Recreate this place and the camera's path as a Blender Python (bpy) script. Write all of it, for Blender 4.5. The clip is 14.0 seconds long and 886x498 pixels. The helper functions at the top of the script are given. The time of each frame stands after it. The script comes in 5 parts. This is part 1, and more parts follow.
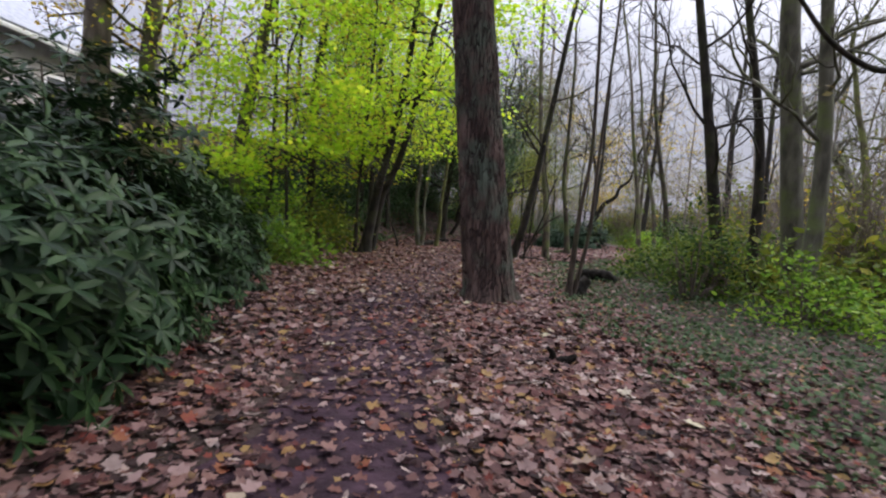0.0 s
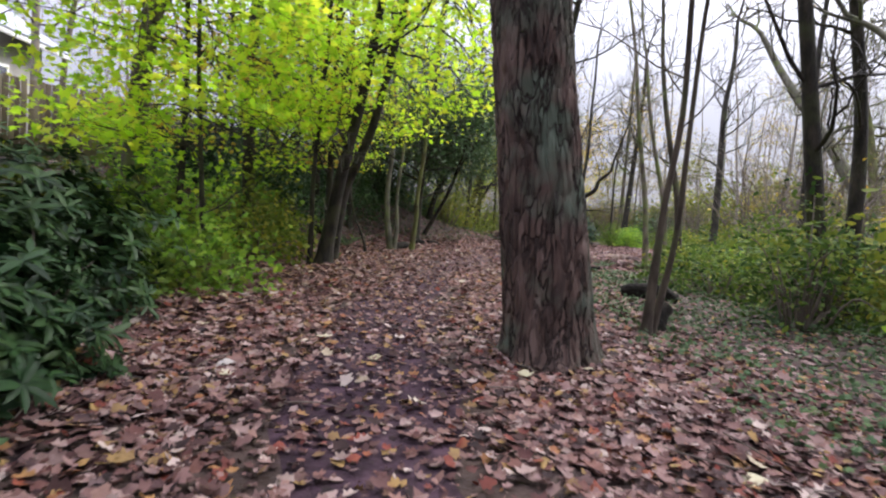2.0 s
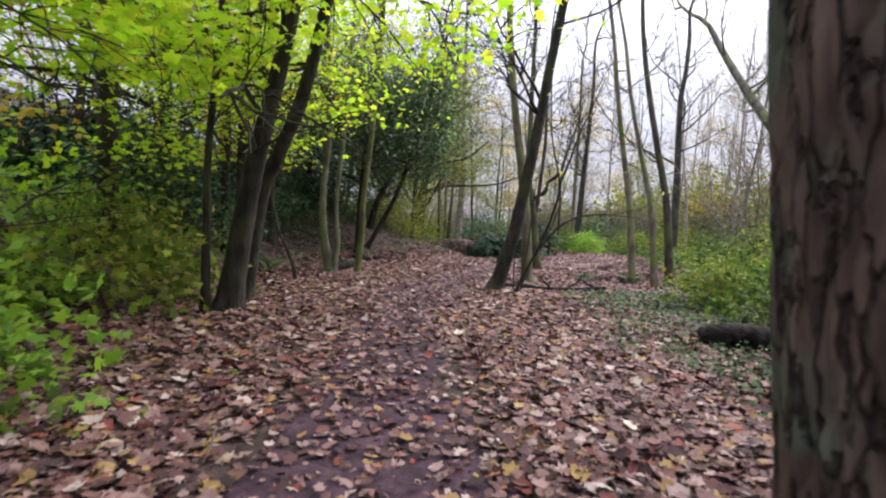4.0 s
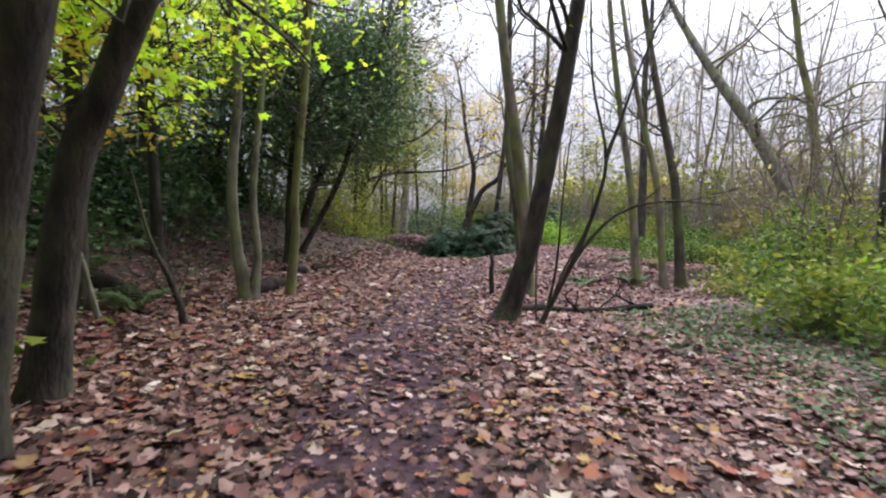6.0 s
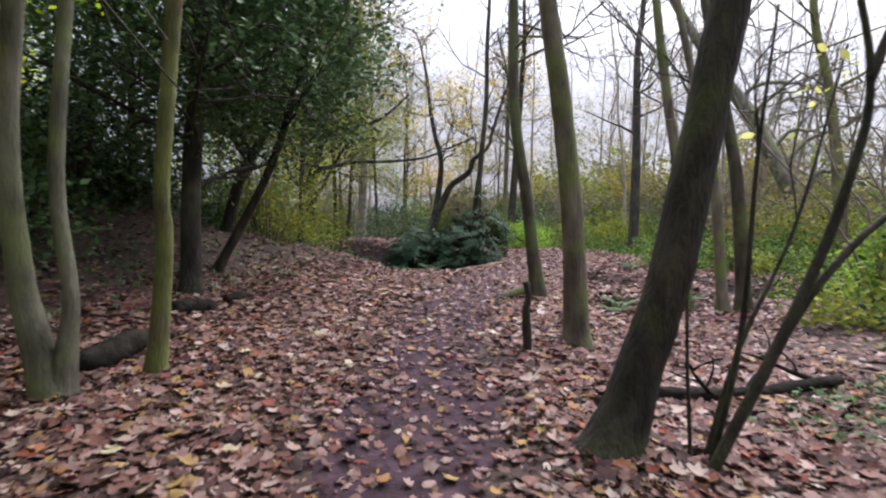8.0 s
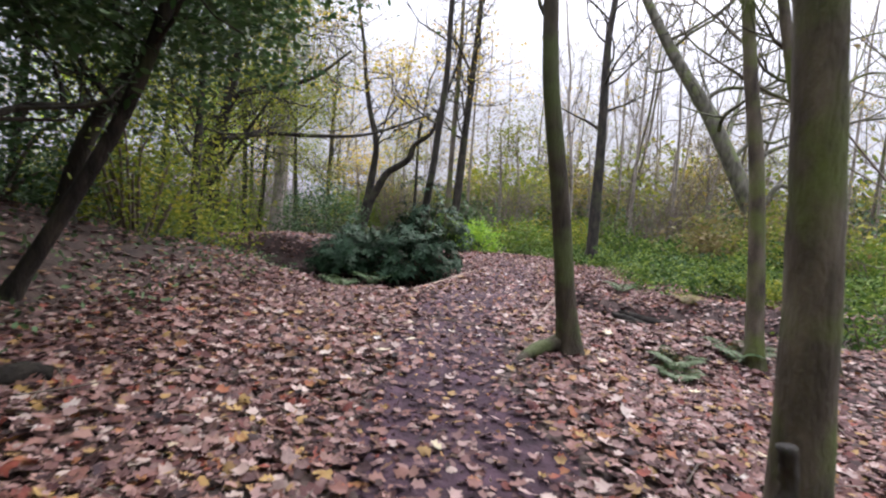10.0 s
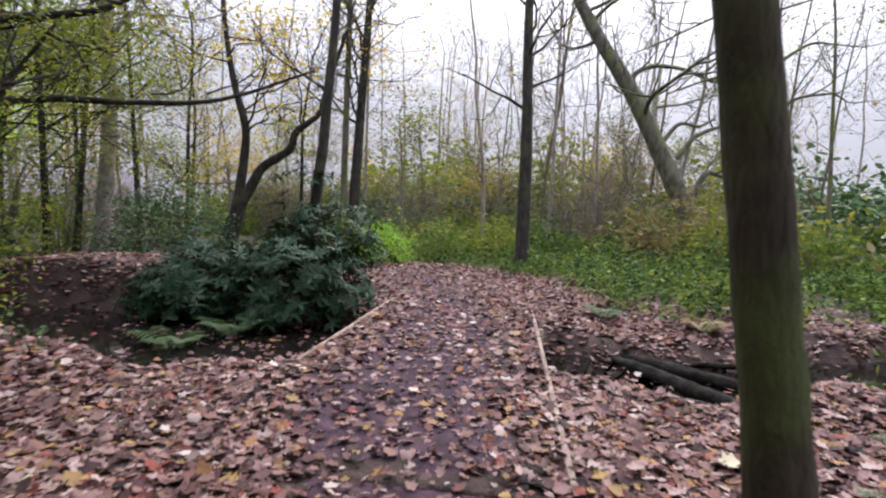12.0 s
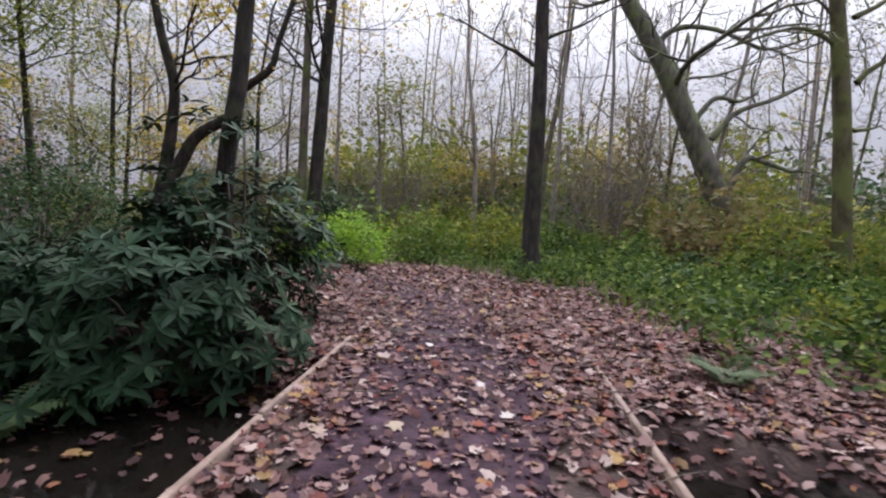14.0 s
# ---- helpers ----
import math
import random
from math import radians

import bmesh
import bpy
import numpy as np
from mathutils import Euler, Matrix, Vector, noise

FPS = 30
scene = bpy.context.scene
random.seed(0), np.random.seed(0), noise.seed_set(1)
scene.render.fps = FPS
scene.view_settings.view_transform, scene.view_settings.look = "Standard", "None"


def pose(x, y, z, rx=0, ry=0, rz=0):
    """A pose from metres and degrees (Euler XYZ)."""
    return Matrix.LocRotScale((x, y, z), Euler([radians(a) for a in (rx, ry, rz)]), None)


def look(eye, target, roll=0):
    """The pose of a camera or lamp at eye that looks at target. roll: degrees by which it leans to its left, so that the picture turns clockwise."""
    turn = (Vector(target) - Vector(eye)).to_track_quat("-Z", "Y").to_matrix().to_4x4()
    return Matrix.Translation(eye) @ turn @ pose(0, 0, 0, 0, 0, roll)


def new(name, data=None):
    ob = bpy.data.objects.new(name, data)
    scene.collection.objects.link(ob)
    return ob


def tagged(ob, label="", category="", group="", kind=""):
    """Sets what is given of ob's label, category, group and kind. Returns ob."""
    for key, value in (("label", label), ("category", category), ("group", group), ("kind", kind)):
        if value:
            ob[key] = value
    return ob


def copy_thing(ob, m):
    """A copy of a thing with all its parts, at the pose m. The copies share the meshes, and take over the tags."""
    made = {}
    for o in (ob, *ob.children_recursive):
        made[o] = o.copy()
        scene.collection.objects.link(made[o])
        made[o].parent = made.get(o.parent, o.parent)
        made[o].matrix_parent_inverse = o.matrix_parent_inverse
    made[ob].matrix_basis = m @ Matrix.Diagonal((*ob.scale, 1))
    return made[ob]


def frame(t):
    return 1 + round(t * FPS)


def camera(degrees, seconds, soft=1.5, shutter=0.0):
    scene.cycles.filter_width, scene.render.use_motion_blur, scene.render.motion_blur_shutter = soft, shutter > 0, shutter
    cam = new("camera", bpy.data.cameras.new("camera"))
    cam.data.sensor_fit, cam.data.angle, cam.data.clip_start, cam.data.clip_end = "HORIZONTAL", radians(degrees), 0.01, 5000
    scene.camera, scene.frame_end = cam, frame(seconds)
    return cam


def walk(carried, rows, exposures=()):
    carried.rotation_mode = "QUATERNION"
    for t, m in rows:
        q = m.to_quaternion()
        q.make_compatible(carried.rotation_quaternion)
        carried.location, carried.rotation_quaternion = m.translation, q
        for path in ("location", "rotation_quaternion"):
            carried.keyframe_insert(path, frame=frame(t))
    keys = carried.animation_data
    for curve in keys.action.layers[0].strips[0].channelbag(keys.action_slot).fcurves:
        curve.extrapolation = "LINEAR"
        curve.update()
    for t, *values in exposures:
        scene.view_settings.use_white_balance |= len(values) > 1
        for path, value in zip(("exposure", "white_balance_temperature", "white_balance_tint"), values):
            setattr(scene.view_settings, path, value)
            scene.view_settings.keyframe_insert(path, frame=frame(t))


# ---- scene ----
cam = camera(80.0, 14.0, soft=2.2, shutter=0.25)
PATH = [
    (0, (0.001, 0.168, 1.357), (-0.016, 2.163, 1.209), 5.4),
    (0.5, (-0.147, 1.068, 1.301), (-0.139, 3.062, 1.145), 4.9),
    (1, (-0.291, 1.989, 1.305), (-0.235, 3.981, 1.146), 4.5),
    (1.5, (-0.5, 2.887, 1.27), (-0.395, 4.878, 1.114), 4.6),
    (2, (-0.667, 3.794, 1.255), (-0.517, 5.783, 1.108), 5.0),
    (2.5, (-0.819, 4.667, 1.255), (-0.626, 6.653, 1.111), 5.2),
    (3, (-0.945, 5.558, 1.205), (-0.685, 7.538, 1.09), 5.5),
    (5.3, (-1.008, 9.581, 1.314), (-0.415, 11.487, 1.191), 1.5),
    (5.5, (-1.002, 9.931, 1.289), (-0.385, 11.83, 1.164), 1.7),
    (6, (-0.861, 10.927, 1.288), (-0.206, 12.813, 1.161), 2.1),
    (6.5, (-0.677, 11.846, 1.274), (0.013, 13.719, 1.149), 2.5),
    (7, (-0.455, 12.764, 1.287), (0.269, 14.624, 1.161), 2.5),
    (7.5, (-0.27, 13.649, 1.287), (0.499, 15.491, 1.159), 2.4),
    (8, (-0.054, 14.55, 1.295), (0.758, 16.373, 1.167), 1.8),
    (10.3, (0.988, 18.536, 1.373), (2.13, 20.17, 1.218), 4.8),
    (10.5, (1.206, 18.926, 1.362), (2.378, 20.537, 1.195), 4.2),
    (11, (1.778, 19.884, 1.321), (3.024, 21.439, 1.158), 3.7),
    (11.5, (2.279, 20.636, 1.319), (3.609, 22.123, 1.185), 3.4),
    (12, (2.82, 21.406, 1.357), (4.225, 22.826, 1.249), 3.1),
    (12.5, (3.385, 22.104, 1.339), (4.849, 23.463, 1.248), 3.3),
    (13, (4.043, 22.794, 1.336), (5.528, 24.129, 1.238), 3.6),
    (13.5, (4.694, 23.41, 1.324), (6.174, 24.75, 1.206), 4.0),
    (14, (5.29, 24.113, 1.262), (6.748, 25.476, 1.13), 4.1),
]
EXPOSURE = [(0.0, 0.9), (1.5, 1.3), (2.5, 1.5), (5.5, 1.55), (7.0, 1.5), (8.0, 1.42), (10.5, 1.48), (11.0, 1.42), (12.5, 1.18), (14.0, 0.92)]
walk(cam, [(t, look(eye, target, roll)) for t, eye, target, roll in PATH], EXPOSURE)

# ---------------- world, sun ----------------
world = bpy.data.worlds.new("overcast_sky")
scene.world = world
world.use_nodes = True
wn, wl = world.node_tree.nodes, world.node_tree.links
sky = wn.new("ShaderNodeTexSky")
sky.sky_type = "NISHITA"
sky.sun_disc = False
sky.sun_elevation, sky.sun_rotation = radians(48), radians(60)
sky.dust_density, sky.air_density, sky.ozone_density = 4.0, 1.0, 1.0
hsv = wn.new("ShaderNodeHueSaturation")
hsv.inputs["Saturation"].default_value = 0.35
wl.new(sky.outputs[0], hsv.inputs["Color"])
# cloud veil: even, lavender grey, three times as bright overhead as at the horizon
veil = wn.new("ShaderNodeMix")
veil.data_type = "RGBA"
veil.inputs["Factor"].default_value = 0.8
veil.inputs["B"].default_value = (4.35, 4.45, 5.55, 1)
wl.new(hsv.outputs[0], veil.inputs["A"])
coord = wn.new("ShaderNodeTexCoord")
axes = wn.new("ShaderNodeSeparateXYZ")
wl.new(coord.outputs["Generated"], axes.inputs[0])
rise = wn.new("ShaderNodeMapRange")
rise.inputs["From Min"].default_value, rise.inputs["From Max"].default_value = 0.12, 1.0
rise.inputs["To Min"].default_value, rise.inputs["To Max"].default_value = 0.39, 2.8
rise.interpolation_type = "SMOOTHSTEP"
wl.new(axes.outputs["Z"], rise.inputs["Value"])
gain = wn.new("ShaderNodeMath")
gain.operation = "MULTIPLY"
gain.inputs[1].default_value = 0.15
wl.new(rise.outputs[0], gain.inputs[0])
wl.new(veil.outputs["Result"], wn["Background"].inputs["Color"])
wl.new(gain.outputs[0], wn["Background"].inputs["Strength"])

sun_data = bpy.data.lights.new("sun", "SUN")
sun_data.energy, sun_data.angle, sun_data.color = 1.2, radians(25), (1.0, 0.96, 0.90)
sun = new("sun", sun_data)
sun.matrix_world = look((20, 12, 26), (0, 0, 0))

# ---------------- mesh helpers ----------------
rng = np.random.default_rng(7)


class Acc:
    """Collects vertices and triangles or quads as arrays."""

    def __init__(self):
        self.v, self.t, self.q, self.n = [], [], [], 0

    def add(self, v, t=None, q=None):
        if t is not None and len(t):
            self.t.append(np.asarray(t) + self.n)
        if q is not None and len(q):
            self.q.append(np.asarray(q) + self.n)
        self.v.append(np.asarray(v, dtype=np.float64))
        self.n += len(v)

    def mesh(self, name, material, smooth=True):
        me = bpy.data.meshes.new(name)
        v = np.concatenate(self.v) if self.v else np.zeros((0, 3))
        t = np.concatenate(self.t) if self.t else np.zeros((0, 3), int)
        q = np.concatenate(self.q) if self.q else np.zeros((0, 4), int)
        me.vertices.add(len(v))
        me.vertices.foreach_set("co", v.astype(np.float32).ravel())
        me.loops.add(3 * len(t) + 4 * len(q))
        me.loops.foreach_set("vertex_index", np.concatenate([t.ravel(), q.ravel()]).astype(np.int32))
        me.polygons.add(len(t) + len(q))
        starts = np.concatenate([np.arange(len(t)) * 3, 3 * len(t) + np.arange(len(q)) * 4])
        me.polygons.foreach_set("loop_start", starts.astype(np.int32))
        me.update(calc_edges=True)
        me.validate()
        if smooth:
            me.polygons.foreach_set("use_smooth", np.ones(len(me.polygons), bool))
        me.materials.append(material)
        return me


def part(name, acc, material, parent=None, label="", smooth=True, at=None):
    """One mesh object, under a thing or standing alone."""
    me = acc.mesh(name, material, smooth) if isinstance(acc, Acc) else acc
    ob = new(name, me)
    if parent is not None:
        ob.parent = parent
    if at is not None:
        ob.matrix_basis = at
    if label:
        tagged(ob, label=label)
    return ob


def thing(name, x, y, z, label, category, group="", kind=""):
    ob = new(name)
    ob.location = (x, y, z)
    ob.empty_display_size = 0.1
    return tagged(ob, label, category, group, kind)


def unit(v):
    v = np.asarray(v, float)
    return v / np.maximum(np.linalg.norm(v, axis=-1, keepdims=True), 1e-9)


def curve(pts, per=6):
    """Catmull-Rom through the points."""
    p = np.asarray(pts, float)
    p = np.vstack([2 * p[0] - p[1], p, 2 * p[-1] - p[-2]])
    out = []
    for i in range(1, len(p) - 2):
        for s in np.arange(per) / per:
            a, b, c, d = p[i - 1], p[i], p[i + 1], p[i + 2]
            out.append(0.5 * (2 * b + (c - a) * s + (2 * a - 5 * b + 4 * c - d) * s * s + (3 * b - a - 3 * c + d) * s ** 3))
    out.append(p[-2])
    return np.array(out)


def tube(acc, pts, radii, sides=6, cap=False, rough=0.0):
    pts, radii = np.asarray(pts, float), np.asarray(radii, float)
    k = len(pts)
    d = unit(np.gradient(pts, axis=0))
    ref = np.array([1.0, 0, 0]) if abs(d[0, 2]) > 0.7 else np.array([0, 0, 1.0])
    a = unit(np.cross(d, ref))
    b = np.cross(d, a)
    ang = np.arange(sides) * 2 * np.pi / sides
    r = radii[:, None] * (1 + rough * rng.normal(size=(k, sides)))
    v = pts[:, None] + r[..., None] * (np.cos(ang)[None, :, None] * a[:, None] + np.sin(ang)[None, :, None] * b[:, None])
    i, j = np.meshgrid(np.arange(k - 1), np.arange(sides), indexing="ij")
    j2 = (j + 1) % sides
    q = np.stack([i * sides + j, i * sides + j2, (i + 1) * sides + j2, (i + 1) * sides + j], -1).reshape(-1, 4)
    v = v.reshape(-1, 3)
    t = None
    if cap:
        v = np.vstack([v, pts[0], pts[-1]])
        m = k * sides
        s = np.arange(sides)
        s2 = (s + 1) % sides
        t = np.vstack([np.stack([s2, s, np.full(sides, m)], -1),
                       np.stack([(k - 1) * sides + s, (k - 1) * sides + s2, np.full(sides, m + 1)], -1)])
    acc.add(v, t, q)


def box(acc, lo, hi, m=None, bevel=0.0):
    bm = bmesh.new()
    bmesh.ops.create_cube(bm, size=1)
    for v in bm.verts:
        v.co = Vector([lo[i] + (v.co[i] + 0.5) * (hi[i] - lo[i]) for i in range(3)])
    if bevel:
        bmesh.ops.bevel(bm, geom=bm.edges[:], offset=bevel, segments=1, affect="EDGES")
    bmesh.ops.triangulate(bm, faces=bm.faces[:])
    bm.verts.index_update()
    v = [tuple(m @ x.co) if m else tuple(x.co) for x in bm.verts]
    acc.add(v, [[x.index for x in f.verts] for f in bm.faces])
    bm.free()


def scatter(acc, pos, fwd, up, size, template):
    """Copies of a small leaf at each place; template: (vertices, triangles), x along the leaf, z its face."""
    tv, tt = template
    pos, size = np.asarray(pos, float), np.asarray(size, float)
    f = unit(fwd)
    s = unit(np.cross(up, f))
    u = np.cross(f, s)
    v = pos[:, None] + size[:, None, None] * (tv[None, :, 0:1] * f[:, None] + tv[None, :, 1:2] * s[:, None] + tv[None, :, 2:3] * u[:, None])
    n, k = len(pos), len(tv)
    t = (tt[None] + (np.arange(n) * k)[:, None, None]).reshape(-1, 3)
    acc.add(v.reshape(-1, 3), t)


def rand_dirs(n, zscale=1.0, zadd=0.0):
    d = rng.normal(size=(n, 3))
    d[:, 2] = d[:, 2] * zscale + zadd
    return unit(d)


def fan(outline, cz=0.0, curl=0.0):
    """A leaf as a fan of triangles round its middle."""
    o = np.array(outline, float)
    z = curl * (np.abs(o[:, 1]) ** 2 + 0.5 * (o[:, 0] - 0.5) ** 2)
    v = np.vstack([[0.42, 0, cz], np.column_stack([o, z])])
    n = len(o)
    t = [[0, 1 + i, 1 + (i + 1) % n] for i in range(n)]
    return v, np.array(t)


MAPLE = [(0, 0), (0.0, -0.36), (0.26, -0.30), (0.40, -0.54), (0.58, -0.26), (0.86, -0.26), (1.0, 0), (0.80, 0.18), (0.62, 0.36), (0.42, 0.48), (0.28, 0.26), (-0.02, 0.38)]
STAR = [(0, 0), (0.05, -0.38), (0.36, -0.22), (0.55, -0.48), (0.62, -0.14), (1.0, 0), (0.62, 0.14), (0.55, 0.48), (0.36, 0.22), (0.05, 0.38)]
OVAL = [(0, 0), (0.25, -0.2), (0.6, -0.22), (1, 0), (0.6, 0.22), (0.25, 0.2)]
T_MAPLE = [fan(MAPLE, 0.03, c) for c in (0.35, -0.6, 0.9)]
T_STAR = fan(STAR, 0.04, -0.25)
T_OVAL = fan(OVAL, -0.03, 0.35)
T_LANCE = (np.array([(0, 0, 0), (0.3, -0.13, 0.03), (0.7, -0.12, 0.0), (1, 0, -0.10), (0.7, 0.12, 0.0), (0.3, 0.13, 0.03), (0.3, 0, -0.01), (0.7, 0, -0.04)]),
           np.array([(0, 1, 6), (0, 6, 5), (1, 2, 7), (1, 7, 6), (6, 7, 4), (6, 4, 5), (2, 3, 7), (7, 3, 4)]))
T_SMALL = (np.array([(0, 0, 0), (0.5, -0.3, 0.05), (1, 0, -0.08), (0.5, 0.3, 0.05)]), np.array([(0, 1, 2), (0, 2, 3)]))
T_BLADE = (np.array([(0, -0.02, 0), (0, 0.02, 0), (0.6, 0.012, 0.03), (0.6, -0.012, 0.03), (1, 0, -0.08)]), np.array([(0, 3, 2), (0, 2, 1), (3, 4, 2)]))


# ---------------- materials ----------------
def mat(name, cols, scale=6.0, rough=0.8, bump=0.3, bscale=40.0, stretch=(1, 1, 1), pick="noise", transl=0.0, spread=0.25, moss=None, moss_amount=0.5, spec=0.3, plates=0.0):
    """A surface whose colour runs over cols by noise, or by a random number for each leaf or each piece, with noise on top."""
    m = bpy.data.materials.new(name)
    m.use_nodes = True
    n, l = m.node_tree.nodes, m.node_tree.links
    bsdf = n["Principled BSDF"]
    geo = n.new("ShaderNodeNewGeometry")
    tc = n.new("ShaderNodeTexCoord")
    mp = n.new("ShaderNodeMapping")
    mp.inputs["Scale"].default_value = stretch
    l.new(geo.outputs["Position"] if pick != "object" else tc.outputs["Object"], mp.inputs["Vector"])
    tex = n.new("ShaderNodeTexNoise")
    tex.inputs["Scale"].default_value, tex.inputs["Detail"].default_value = scale, 6
    l.new(mp.outputs[0], tex.inputs["Vector"])
    ramp = n.new("ShaderNodeValToRGB")
    e = ramp.color_ramp.elements
    while len(e) < len(cols):
        e.new(0.5)
    lo, hi = (0.3, 0.7) if pick == "noise" else (0.0, 1.0)
    for i, c in enumerate(cols):
        e[i].position = lo + (hi - lo) * i / max(1, len(cols) - 1)
        e[i].color = (*c, 1)
    fac = tex.outputs["Fac"]
    if pick != "noise":
        src = geo.outputs["Random Per Island"] if pick == "island" else n.new("ShaderNodeObjectInfo").outputs["Random"]
        ma = n.new("ShaderNodeMath")
        ma.operation = "MULTIPLY_ADD"
        l.new(tex.outputs["Fac"], ma.inputs[0])
        ma.inputs[1].default_value = spread
        sub = n.new("ShaderNodeMath")
        sub.operation = "SUBTRACT"
        l.new(src, sub.inputs[0])
        sub.inputs[1].default_value = spread / 2
        l.new(sub.outputs[0], ma.inputs[2])
        fac = ma.outputs[0]
    l.new(fac, ramp.inputs["Fac"])
    col = ramp.outputs["Color"]
    if moss:
        t2 = n.new("ShaderNodeTexNoise")
        t2.inputs["Scale"].default_value, t2.inputs["Detail"].default_value = 2.2, 5
        l.new(geo.outputs["Position"], t2.inputs["Vector"])
        mr = n.new("ShaderNodeMapRange")
        mr.inputs["From Min"].default_value, mr.inputs["From Max"].default_value = 0.62 - 0.3 * moss_amount, 0.80 - 0.3 * moss_amount
        l.new(t2.outputs["Fac"], mr.inputs["Value"])
        mix = n.new("ShaderNodeMix")
        mix.data_type = "RGBA"
        l.new(mr.outputs[0], mix.inputs["Factor"])
        l.new(col, mix.inputs["A"])
        mix.inputs["B"].default_value = (*moss, 1)
        col = mix.outputs["Result"]
    edge = None
    if plates:
        vo = n.new("ShaderNodeTexVoronoi")
        vo.feature = "DISTANCE_TO_EDGE"
        vo.inputs["Scale"].default_value = plates
        wr = n.new("ShaderNodeVectorMath")
        wr.operation = "MULTIPLY_ADD"
        wr.inputs[1].default_value = (0.22, 0.22, 0.22)
        l.new(tex.outputs["Color"], wr.inputs[0])
        l.new(mp.outputs[0], wr.inputs[2])
        l.new(wr.outputs[0], vo.inputs["Vector"])
        er = n.new("ShaderNodeMapRange")
        er.inputs["From Min"].default_value, er.inputs["From Max"].default_value = 0.0, 0.11
        l.new(vo.outputs["Distance"], er.inputs["Value"])
        # the furrows come and go along the trunk
        gap = n.new("ShaderNodeTexNoise")
        gap.inputs["Scale"].default_value = 7.0
        l.new(mp.outputs[0], gap.inputs["Vector"])
        gr = n.new("ShaderNodeMapRange")
        gr.inputs["From Min"].default_value, gr.inputs["From Max"].default_value = 0.46, 0.66
        l.new(gap.outputs["Fac"], gr.inputs["Value"])
        mxm = n.new("ShaderNodeMath")
        mxm.operation = "MAXIMUM"
        l.new(er.outputs[0], mxm.inputs[0])
        l.new(gr.outputs[0], mxm.inputs[1])
        edge = mxm.outputs[0]
        mk = n.new("ShaderNodeMix")
        mk.data_type = "RGBA"
        l.new(edge, mk.inputs["Factor"])
        mk.inputs["A"].default_value = (cols[0][0] * 0.8, cols[0][1] * 0.8, cols[0][2] * 0.8, 1)
        l.new(col, mk.inputs["B"])
        col = mk.outputs["Result"]
    l.new(col, bsdf.inputs["Base Color"])
    bsdf.inputs["Roughness"].default_value = rough
    bsdf.inputs["Specular IOR Level"].default_value = spec
    if bump:
        t3 = n.new("ShaderNodeTexNoise")
        t3.inputs["Scale"].default_value, t3.inputs["Detail"].default_value = bscale, 5
        l.new(mp.outputs[0], t3.inputs["Vector"])
        b = n.new("ShaderNodeBump")
        b.inputs["Strength"].default_value, b.inputs["Distance"].default_value = bump, 0.02
        l.new(t3.outputs["Fac"], b.inputs["Height"])
        last = b
        if edge is not None:
            b2 = n.new("ShaderNodeBump")
            b2.inputs["Strength"].default_value, b2.inputs["Distance"].default_value = 1.0, 0.03
            l.new(edge, b2.inputs["Height"])
            l.new(b.outputs[0], b2.inputs["Normal"])
            last = b2
        l.new(last.outputs[0], bsdf.inputs["Normal"])
    if transl:
        tr = n.new("ShaderNodeBsdfTranslucent")
        l.new(col, tr.inputs["Color"])
        mx = n.new("ShaderNodeMixShader")
        mx.inputs[0].default_value = transl
        l.new(bsdf.outputs[0], mx.inputs[1])
        l.new(tr.outputs[0], mx.inputs[2])
        l.new(mx.outputs[0], n["Material Output"].inputs["Surface"])
    return m


M_SOIL = mat("damp_soil", [(0.018, 0.011, 0.009), (0.039, 0.023, 0.019), (0.062, 0.039, 0.031)], 3.5, 0.85, 0.8, 30)
M_MUD = mat("path_mud", [(0.018, 0.010, 0.014), (0.039, 0.022, 0.030), (0.069, 0.039, 0.053)], 5, 0.85, 0.9, 25, spec=0.12)
M_LITTER = mat("fallen_leaf", [(0.014, 0.008, 0.010), (0.040, 0.021, 0.019), (0.070, 0.033, 0.031), (0.116, 0.058, 0.053), (0.169, 0.093, 0.084), (0.230, 0.143, 0.130), (0.139, 0.062, 0.049), (0.084, 0.034, 0.031), (0.027, 0.014, 0.016),
                               (0.192, 0.111, 0.102), (0.308, 0.214, 0.195), (0.100, 0.052, 0.049), (0.053, 0.026, 0.026), (0.216, 0.124, 0.103), (0.147, 0.069, 0.056), (0.384, 0.299, 0.264), (0.076, 0.035, 0.034), (0.277, 0.178, 0.066), (0.185, 0.046, 0.031), (0.023, 0.012, 0.016)],
               9, 0.72, 0.3, 60, pick="island", spread=0.07, transl=0.05, spec=0.18)
M_LITTER_PIECE = mat("fallen_leaf_single", [(0.090, 0.051, 0.048), (0.270, 0.184, 0.162), (0.378, 0.313, 0.275), (0.432, 0.386, 0.247), (0.234, 0.147, 0.123), (0.450, 0.414, 0.380)],
                     9, 0.6, 0.25, 60, pick="object", spread=0.12, transl=0.06)
M_PINE = mat("pine_bark", [(0.040, 0.026, 0.022), (0.088, 0.056, 0.046), (0.150, 0.102, 0.086)], 8, 0.9, 1.0, 26, (1, 1, 0.22), moss=(0.088, 0.108, 0.080), moss_amount=0.55, plates=13.0)
M_BARK_DARK = mat("dark_bark", [(0.011, 0.009, 0.007), (0.025, 0.021, 0.017), (0.052, 0.042, 0.032)], 9, 0.9, 1.0, 40, (1, 1, 0.35), moss=(0.048, 0.052, 0.024), moss_amount=0.35)
